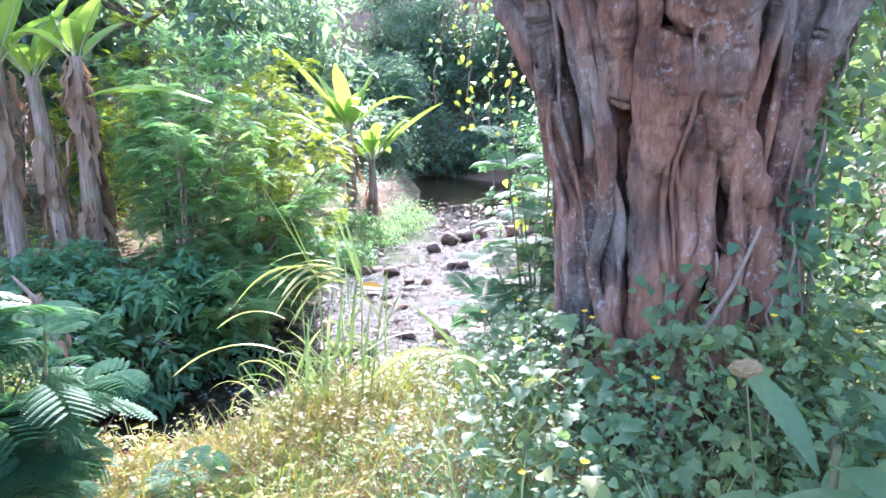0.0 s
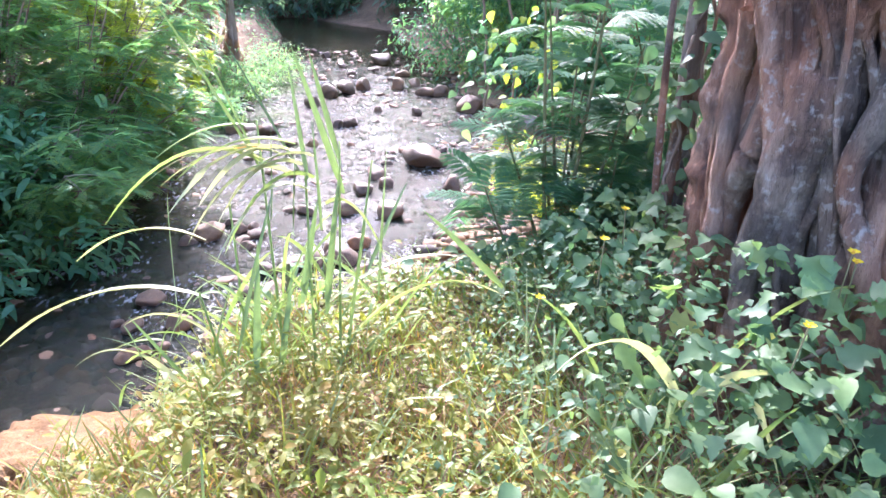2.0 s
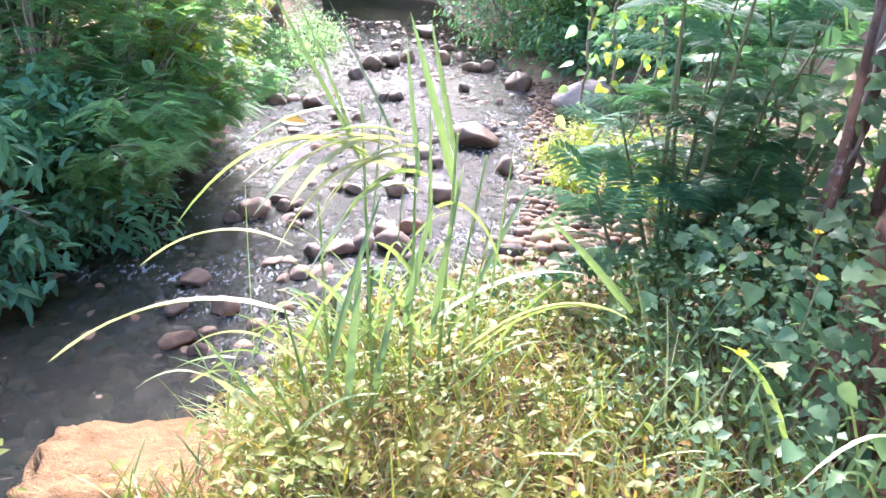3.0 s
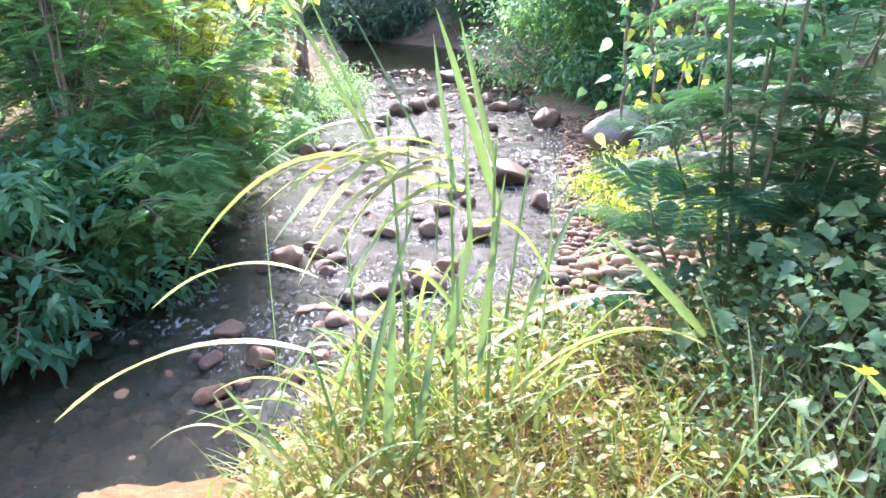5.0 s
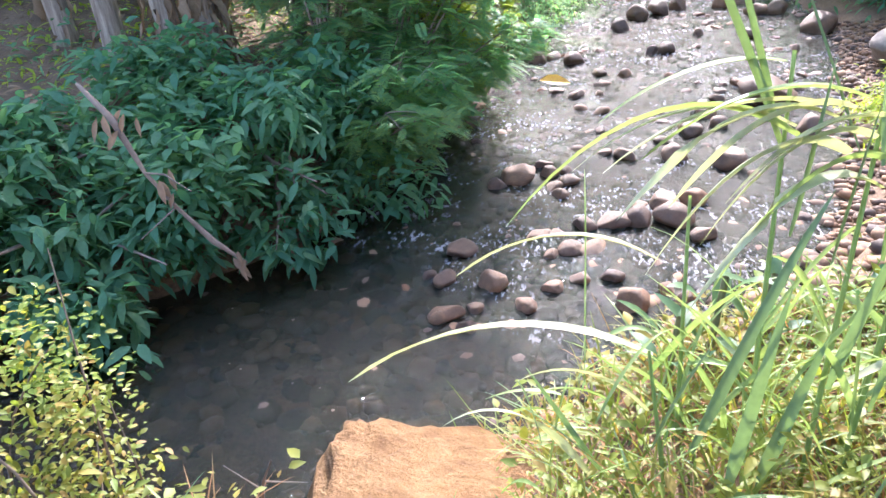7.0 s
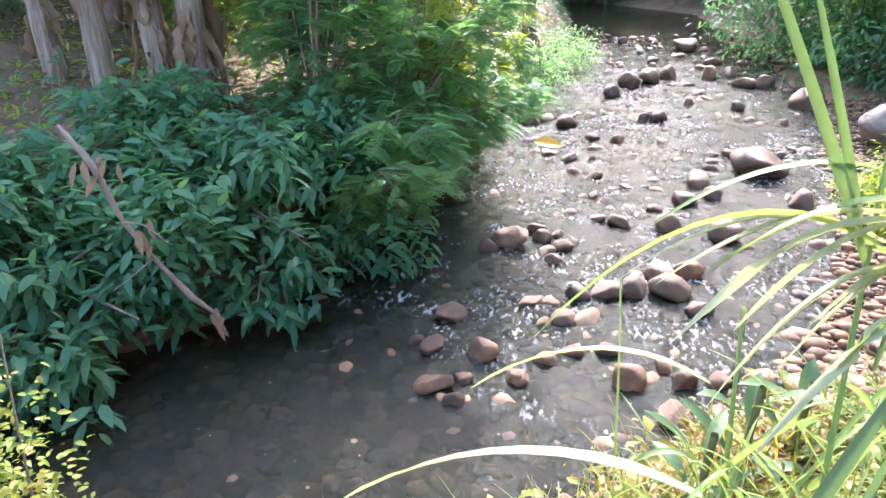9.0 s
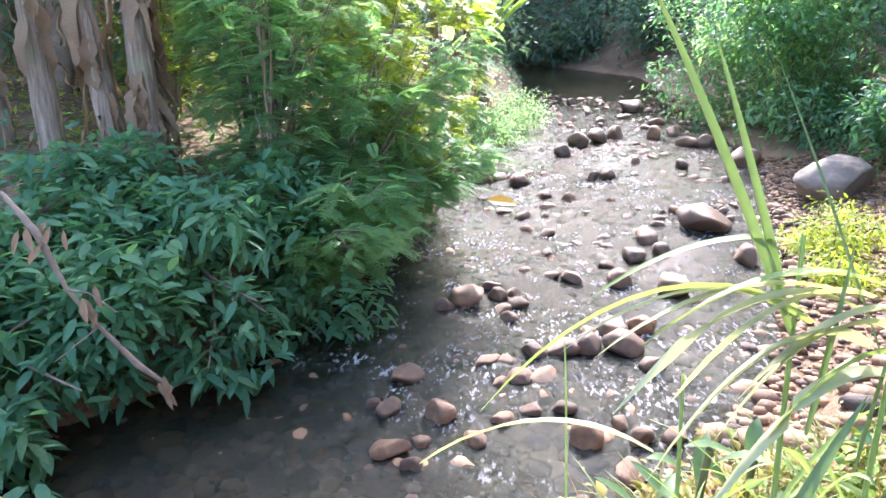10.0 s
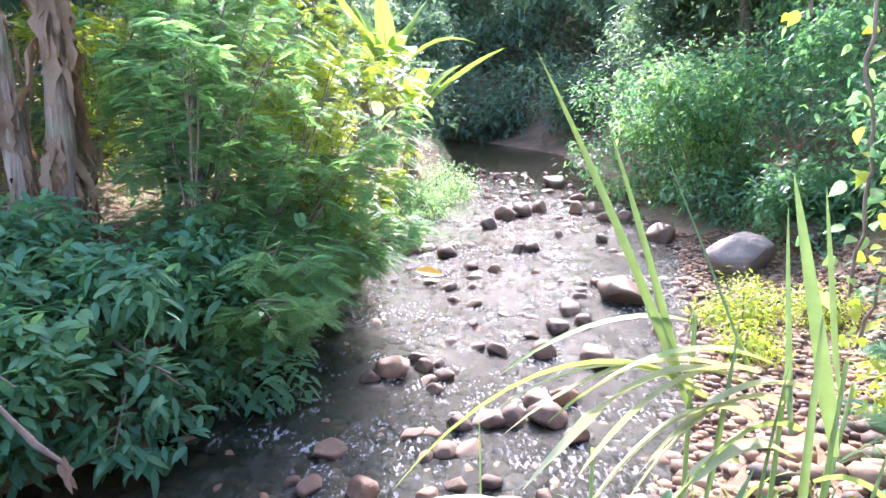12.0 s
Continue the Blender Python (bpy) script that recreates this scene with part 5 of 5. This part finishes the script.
sapling("blue-green feather-leaved sapling at the edge of the pool", ground_at(-1.70, 2.26), [(0.24, -0.02, 0.95), (0.20, 0.06, 1.06), (0.12, -0.2, 1.0), (0.0, 0.05, 1.14), (-0.15, -0.15, 1.06), (-0.4, 0.0, 1.16), (-0.7, 0.05, 1.12), (-1.0, 0.05, 1.05), (-0.3, 0.05, 0.9), (0.25, 0.05, 0.72), (0.1, 0.05, 0.8), (-0.6, 0.0, 0.85), (-0.2, -0.2, 0.62), (-0.5, -0.1, 0.6), (0.2, -0.1, 0.52), (-0.85, 0.1, 0.7)], 0.22, 13, 1, bias=(0.02, -0.15, 0.1), pinna=0.80, pairs=15, ratio=0.8)
sapling("feather-leaved sapling with backlit leaves beside the fig", ground_at(0.66, 4.85), [(0.0, 0.0, 1.25), (-0.35, 0.1, 1.0), (0.35, 0.0, 1.35), (0.1, -0.35, 0.9), (0.5, 0.25, 1.1), (-0.2, -0.2, 0.7), (-0.45, -0.05, 0.65), (0.65, -0.1, 0.8), (0.2, 0.2, 1.6), (0.7, 0.1, 1.7), (-0.1, 0.3, 0.9), (0.4, -0.3, 0.6), (-0.25, -0.1, 1.8), (0.1, -0.1, 2.0), (-0.1, 0.2, 1.6)], 0.30, 17, 2)
sapling("tall feather-leaved sapling above the beach", ground_at(1.55, 5.3), [(0.0, 0.0, 1.9), (-0.35, 0.2, 1.6), (0.35, -0.1, 2.1), (0.0, 0.5, 1.3), (-0.5, 0.3, 1.0), (0.4, 0.4, 1.7), (-0.3, -0.2, 2.2), (-0.7, 0.0, 1.4), (-0.6, -0.3, 0.8)], 0.32, 14, 3)
sapling("fern-like young shoot on the bank's edge", ground_at(-1.15, 2.75), [(-0.1, 0.05, 0.22), (0.1, 0.1, 0.16), (-0.2, -0.05, 0.15)], 0.22, 5, 4)


# a pinnate shoot that leans out over the water
shoot = thing("pinnate_shoot", "shoot with long pinnate leaves leaning over the stream", "plant", ground_at(-3.55, 10.5))
lift = -1.05 - ground_at(-3.55, 10.5)[2]
u = np.linspace(0, 1, 8)[:, None]
part("stem", Heap().add(tube(u * np.array([0.25, -0.05, lift]) + np.sin(u * 3.14) * np.array([-0.05, 0, 0.05]), np.linspace(0.014, 0.008, 8), 6)).mesh("stem", M_STEM), shoot)
for dx, dy, dz, ln in ((1.0, -0.05, 0.05, 1.0), (0.9, -0.5, 0.15, 0.75), (0.8, 0.5, 0.25, 0.8), (0.5, -0.8, 0.2, 0.7)):
    part("leaf", Heap().add(fronds([(0.25, -0.05, lift)], np.array([[dx, dy, dz]]), np.array([[0, -0.4, 1.0]]), ln, 9, 0.22, 0.42, 0.22, 0.3, 0.008)).mesh("leaf", M_DARKLEAF), shoot)


# ---- the tall grass clump ----
def grass_clump(label, at, stems, blades, loose, seed):
    rng = np.random.default_rng(seed)
    at = np.asarray(at, float)
    ob = thing("grass_clump", label, "grass", at, "tall grass")
    for base, top in stems:
        t = np.linspace(0, 1, 8)[:, None]
        pts = (np.asarray(base) * (1 - t) + np.asarray(top) * t) - at
        part("stalk", Heap().add(tube(pts, np.linspace(0.007, 0.004, 8), 6)).mesh("stalk", M_GRASS), ob)
    for base, tip, w, rise in blades:
        part("blade", Heap().add(blade(np.asarray(base) - at, np.asarray(tip) - at, w * (1.45 if rise > 0.11 else 1.2), rise, rng.uniform(-0.5, 0.5))).mesh("blade", M_PALEGRASS if rise > 0.11 and len(ob.children) % 3 else M_GRASS if rise > 0.11 else M_BLADE), ob)
    for _ in range(loose):
        b = rng.normal(0, 1, 3) * np.array([0.22, 0.13, 0]) + np.array([0, 0, rng.uniform(0, 0.35)])
        a = rng.uniform(0, 6.28)
        L = rng.uniform(0.25, 0.6)
        tip = b + np.array([math.cos(a) * L * 0.6, math.sin(a) * L * 0.35, L * rng.uniform(-0.1, 0.9)])
        part("blade", Heap().add(blade(b, tip, rng.uniform(0.009, 0.02), rng.uniform(0.08, 0.3), rng.uniform(-0.6, 0.6), 9)).mesh("blade", M_GRASS), ob)
    return ob


gz = float(land(-0.8, 4.1))
grass_clump("tall backlit grass with long arching blades on the bank", (-0.82, 4.10, gz),
            [((-0.80, 4.10, gz), (-0.85, 4.12, 0.70)), ((-0.58, 4.10, gz), (-0.56, 4.12, 0.62)), ((-0.68, 4.06, gz), (-0.69, 4.08, 0.62)), ((-1.00, 4.0, gz), (-1.08, 3.95, 0.12)), ((-0.55, 4.2, gz), (-0.42, 4.3, 0.50)), ((-0.95, 4.2, gz), (-0.98, 4.25, 0.35))],
            [((-0.84, 4.12, 0.50), (-1.17, 4.10, 1.14), 0.030, 0.015), ((-0.86, 4.12, 0.55), (-1.04, 4.10, 1.02), 0.022, 0.01),
             ((-0.55, 4.12, 0.42), (-0.72, 4.10, 0.96), 0.024, 0.01), ((-0.56, 4.12, 0.55), (-0.66, 4.10, 0.94), 0.022, 0.02), ((-0.70, 4.10, 0.50), (-0.95, 4.10, 1.00), 0.017, 0.02), ((-0.68, 4.05, 0.50), (-0.73, 4.08, 0.90), 0.015, 0.0),
             ((-0.82, 4.10, 0.54), (-1.39, 4.08, 0.34), 0.020, 0.24), ((-0.83, 4.10, 0.56), (-1.25, 4.06, 0.48), 0.014, 0.18), ((-0.78, 4.10, 0.60), (-1.19, 4.05, 0.48), 0.022, 0.14), ((-0.86, 4.12, 0.68), (-1.20, 4.10, 0.57), 0.016, 0.12), ((-0.74, 4.08, 0.60), (-1.06, 4.02, 0.42), 0.024, 0.20), ((-0.70, 4.06, 0.55), (-1.00, 3.98, 0.36), 0.020, 0.24), ((-0.66, 4.06, 0.50), (-0.98, 3.95, 0.26), 0.024, 0.26),
             ((-1.06, 4.02, 0.06), (-1.80, 4.05, -0.10), 0.026, 0.16), ((-1.06, 4.10, 0.26), (-1.51, 4.10, 0.20), 0.018, 0.18),
             ((-0.97, 3.95, -0.15), (-0.80, 3.93, 0.50), 0.026, 0.06), ((-0.63, 3.95, 0.0), (-0.57, 3.95, 0.57), 0.028, 0.02), ((-0.72, 3.95, 0.05), (-0.65, 3.95, 0.46), 0.024, 0.02), ((-0.82, 3.95, -0.25), (-0.75, 3.93, 0.20), 0.024, 0.02), ((-1.05, 3.95, -0.15), (-0.96, 3.93, 0.16), 0.022, 0.05), ((-0.90, 3.88, -0.2), (-0.86, 3.86, 0.34), 0.024, 0.02), ((-0.55, 3.92, -0.1), (-0.48, 3.9, 0.42), 0.024, 0.02),
             ((-0.82, 4.05, 0.35), (-0.80, 4.05, 0.70), 0.013, 0.0), ((-0.74, 4.02, 0.3), (-0.72, 4.02, 0.64), 0.014, 0.0), ((-0.64, 4.05, 0.3), (-0.66, 4.05, 0.72), 0.013, 0.0), ((-0.76, 4.08, 0.58), (-1.16, 4.00, 0.40), 0.024, 0.22), ((-0.74, 4.06, 0.52), (-1.10, 3.96, 0.30), 0.026, 0.26), ((-0.72, 4.08, 0.62), (-1.12, 4.02, 0.52), 0.022, 0.16), ((-0.68, 4.04, 0.46), (-1.02, 3.94, 0.22), 0.026, 0.28), ((-0.66, 4.06, 0.58), (-0.96, 4.0, 0.44), 0.022, 0.2), ((-0.62, 4.06, 0.40), (-0.40, 3.98, 0.18), 0.02, 0.3),
             ((-0.64, 4.08, -0.04), (-0.10, 4.06, 0.16), 0.022, 0.14), ((-0.51, 4.08, -0.15), (0.12, 4.05, -0.04), 0.022, 0.22), ((-0.50, 4.0, -0.1), (0.02, 3.95, 0.05), 0.018, 0.2), ((0.10, 4.08, 0.0), (-0.25, 4.06, 0.36), 0.024, 0.02), ((-0.42, 4.08, 0.0), (-0.39, 4.08, 0.60), 0.014, 0.0), ((-0.46, 4.12, 0.1), (-0.30, 4.15, 0.45), 0.018, 0.04),
             ((-1.16, 4.02, -0.30), (-1.34, 4.0, 0.02), 0.013, 0.0), ((-1.18, 4.0, -0.30), (-1.55, 4.0, -0.18), 0.015, 0.3), ((-1.14, 4.0, -0.3), (-1.44, 4.0, -0.06), 0.012, 0.1), ((-1.06, 4.02, -0.1), (-1.36, 4.0, -0.02), 0.018, 0.22), ((-1.36, 4.0, -0.02), (-1.30, 3.98, -0.2), 0.014, 0.1)], 80, 5)
grass_clump("leafy grass tuft in the weeds beside the fig", (0.30, 3.05, float(land(0.3, 3.05))), [],
            [((0.30, 3.05, 0.1), (0.95, 3.0, 0.35), 0.026, 0.30), ((0.30, 3.05, 0.1), (-0.15, 2.95, 0.30), 0.022, 0.30), ((0.32, 3.05, 0.1), (0.50, 2.85, -0.05), 0.022, 0.55), ((0.28, 3.05, 0.1), (0.12, 2.85, -0.1), 0.022, 0.5), ((0.3, 3.05, 0.1), (0.62, 2.75, 0.1), 0.022, 0.4)], 16, 6)


# ---- broad ginger leaves under the fig ----
def ginger(label, x, y, n, length, seed, lift=0.06):
    rng = np.random.default_rng(seed)
    ob = thing("ginger_plant", label, "plant", ground_at(x, y, 0.02), "ginger plants")
    for k in range(n):
        a = 2.4 * k + rng.uniform(-0.3, 0.3)
        ax = np.array([[math.cos(a), math.sin(a), rng.uniform(0.5, 1.6)]])
        part("leaf", Heap().add(leaves([(0.03 * math.cos(a), 0.03 * math.sin(a), lift + 0.05 * k)], ax, np.array([[0, 0, 1.0]]), length * rng.uniform(0.75, 1.1), length * 0.2, ((0, 0.1), (0.15, 0.55), (0.35, 0.95), (0.55, 1.0), (0.75, 0.75), (0.9, 0.35), (1, 0.02)), rng.uniform(0.2, 0.5), 0.3)).mesh("leaf", M_CREEPER), ob)
    t = np.linspace(0, 1, 5)[:, None]
    part("stem", Heap().add(tube(t * np.array([0.02, 0, lift + 0.05 * n]), 0.011, 6)).mesh("stem", M_STEM), ob)
    return ob


for i, (x, y, n, L) in enumerate(((1.05, 1.70, 8, 0.55), (1.25, 1.45, 7, 0.5), (0.28, 2.55, 6, 0.36), (1.35, 2.2, 6, 0.45), (0.15, 1.7, 5, 0.34), (0.85, 1.35, 5, 0.4), (-0.80, 4.62, 6, 0.26), (-0.62, 4.75, 5, 0.24), (-0.95, 4.45, 5, 0.20))):
    ginger("ginger plant with long glossy green leaves", x, y, n, L, 20 + i, 0.30 if L > 0.42 else 0.12 if L > 0.3 else 0.05)


# ---- flowers, seed head, sticks ----
def flower(x, y, z, size, seed):
    rng = np.random.default_rng(seed)
    ob = thing("flower", "small yellow daisy flower among the creepers", "flower", (x, y, z), "yellow flowers")
    a = np.linspace(0, 6.28, 9)[:-1]
    ax = np.stack([np.cos(a), np.sin(a) * 0.7 - 0.2, 0.35 * np.ones(8)], -1)
    for k in range(8):
        part("petal", Heap().add(leaves([(0, 0, 0)], ax[k:k + 1], np.array([[0, -0.5, 1.0]]), size * 0.5, size * 0.28, OVAL, 0.1, 0.1)).mesh("petal", M_FLOWER), ob)
    t = np.linspace(0, 1, 4)[:, None]
    part("stem", Heap().add(tube(t * np.array([rng.normal(0, 0.02), 0.01, -0.16]), 0.0022, 5)).mesh("stem", M_STEM), ob)
    bm = bmesh.new()
    bmesh.ops.create_icosphere(bm, subdivisions=2, radius=size * 0.16)
    me = bpy.data.meshes.new("disc")
    bm.to_mesh(me)
    bm.free()
    me.materials.append(M_YELLEAF)
    part("disc", me, ob)
    return ob


fr = random.Random(4)
for i, (x, y) in enumerate(((0.62, 2.95), (0.66, 2.97), (0.75, 2.30), (1.30, 2.55), (0.35, 2.75), (0.25, 2.25), (0.85, 1.9), (1.55, 2.4), (0.45, 2.1), (-0.05, 3.3), (0.55, 1.6), (0.18, 3.4), (1.1, 2.15), (1.95, 2.5), (0.4, 3.7))):
    flower(x, y, float(land(x, y) + mound(np.array(x), np.array(y))) + 0.06, fr.uniform(0.032, 0.042), i)


def stick(name, label, points, radii, material=M_TWIG, extra=()):
    ob = thing(name, label, "stick", points[0])
    p = np.asarray(points, float) - np.asarray(points[0])
    part("main_branch", Heap().add(tube(p, radii, 7)).mesh("main_branch", material), ob)
    for e in extra:
        part("side_twig", Heap().add(tube(np.asarray(e, float) - np.asarray(points[0]), np.linspace(radii[-1], radii[-1] * 0.4, len(e)), 5)).mesh("side_twig", material), ob)
    return ob


stick("dead_stick", "thin grey dead stick leaning in the creepers", [(1.32, 2.75, 1.00), (1.20, 2.72, 0.75), (1.08, 2.70, 0.55), (0.94, 2.66, 0.28), (0.86, 2.6, 0.05)], [0.008, 0.010, 0.011, 0.012, 0.013])
dead = stick("dead_branch", "bent dead branch lying over the dark shrubs", [(-4.55, 6.75, 0.05), (-4.25, 6.60, -0.15), (-4.15, 6.65, -0.55), (-4.05, 6.75, -0.85), (-3.85, 6.80, -1.15), (-3.65, 6.85, -1.35)], [0.014, 0.026, 0.015, 0.014, 0.024, 0.008], extra=([(-4.15, 6.65, -0.55), (-3.9, 6.5, -0.5), (-3.7, 6.45, -0.6)], [(-4.05, 6.75, -0.85), (-4.3, 6.6, -1.05)]))
dl = np.random.default_rng(15)
for k in range(16):
    q = np.array([(0.30, -0.15, -0.20), (0.85, 0.08, -1.35), (0.45, -0.05, -0.70)][k % 3]) + dl.normal(0, 0.05, 3)
    part("dry_leaf", Heap().add(leaves([q], np.array([[dl.normal(0, 0.5), -0.3, -1.0]]), np.array([[0.2, -1.0, 0.3]]), dl.uniform(0.09, 0.17), dl.uniform(0.03, 0.055), OVAL, 0.1, 0.7)).mesh("dry_leaf", M_DRY), dead, "curled brown dry leaf")
stick("red_twig", "bare reddish twig at the edge of the pool", [(-2.35, 4.35, -1.0), (-2.28, 4.30, -0.78), (-2.2, 4.25, -0.62)], [0.008, 0.006, 0.004], extra=([(-2.28, 4.30, -0.78), (-2.1, 4.28, -0.74)], [(-2.3, 4.32, -0.85), (-2.42, 4.3, -0.72)]))

seed_head = thing("seed_head", "fuzzy pale seed head on a thin stem", "seed head", (0.76, 1.62, 0.78))
bm = bmesh.new()
bmesh.ops.create_icosphere(bm, subdivisions=4, radius=0.022)
for v in bm.verts:
    v.co = Vector((v.co.x * 1.9, v.co.y, v.co.z * 1.1)) * (1 + 0.25 * noise.noise(v.co * 160))
me = bpy.data.meshes.new("tuft")
bm.to_mesh(me)
bm.free()
me.materials.append(M_FUZZ)
part("tuft", me, seed_head)
part("stem", Heap().add(tube(np.linspace(0, 1, 6)[:, None] * np.array([0.12, 0.05, -0.75]), 0.003, 5)).mesh("stem", M_STEM), seed_head)


# ---- weeds at the left edge of the bank, tuft on the beach, fallen leaf ----
for i, (x, y, r, hgt) in enumerate(((-2.85, 4.15, 0.16, 1.25), (-2.9, 4.25, 0.22, 1.5), (-2.95, 3.85, 0.18, 0.95), (-3.1, 4.0, 0.3, 1.3), (-3.1, 3.6, 0.3, 0.6), (-3.5, 3.7, 0.4, 0.8))):
    shrub("weed_bush", "straggly sunlit weed bush at the bank's edge", "weed", ground_at(x, y), [((0, 0, hgt * 0.6), (r, r, hgt * 0.62), 95, 11)], 0.034, M_WEED, 130 + i, OVAL, 0.5, 6, group="weed bushes")
for i, (x, y, r) in enumerate(((1.35, 6.1, 0.35), (2.6, 11.3, 0.55), (3.1, 11.7, 0.6), (2.3, 10.3, 0.3), (3.6, 11.2, 0.5))):
    shrub("beach_tuft", "bright lime-green tuft of low plants on the beach", "plant", ground_at(x, y), [((0, 0, 0.22), (r, r, 0.28), 90, 12)], 0.09, M_LIME, 140 + i, LANCE, 0.3, 4, group="tufts on the beach")
ob = new("fallen_leaf", Heap().add(leaves([(-0.22, 0, 0.02)], np.array([[1.0, 0.1, 0.05]]), np.array([[0, 0, 1.0]]), 0.46, 0.24, OVAL, 0.05, 0.3)).mesh("fallen_leaf", M_YELLEAF))
ob.matrix_basis = pose(-1.52, 13.0, float(water_z(13.0)) + 0.14, 25, 10, 0)
tagged(ob, "large fallen yellow leaf caught on a stone", "leaf")
rock(-1.5, 13.1, 0.3, 0.6, 0.2, seed=77)
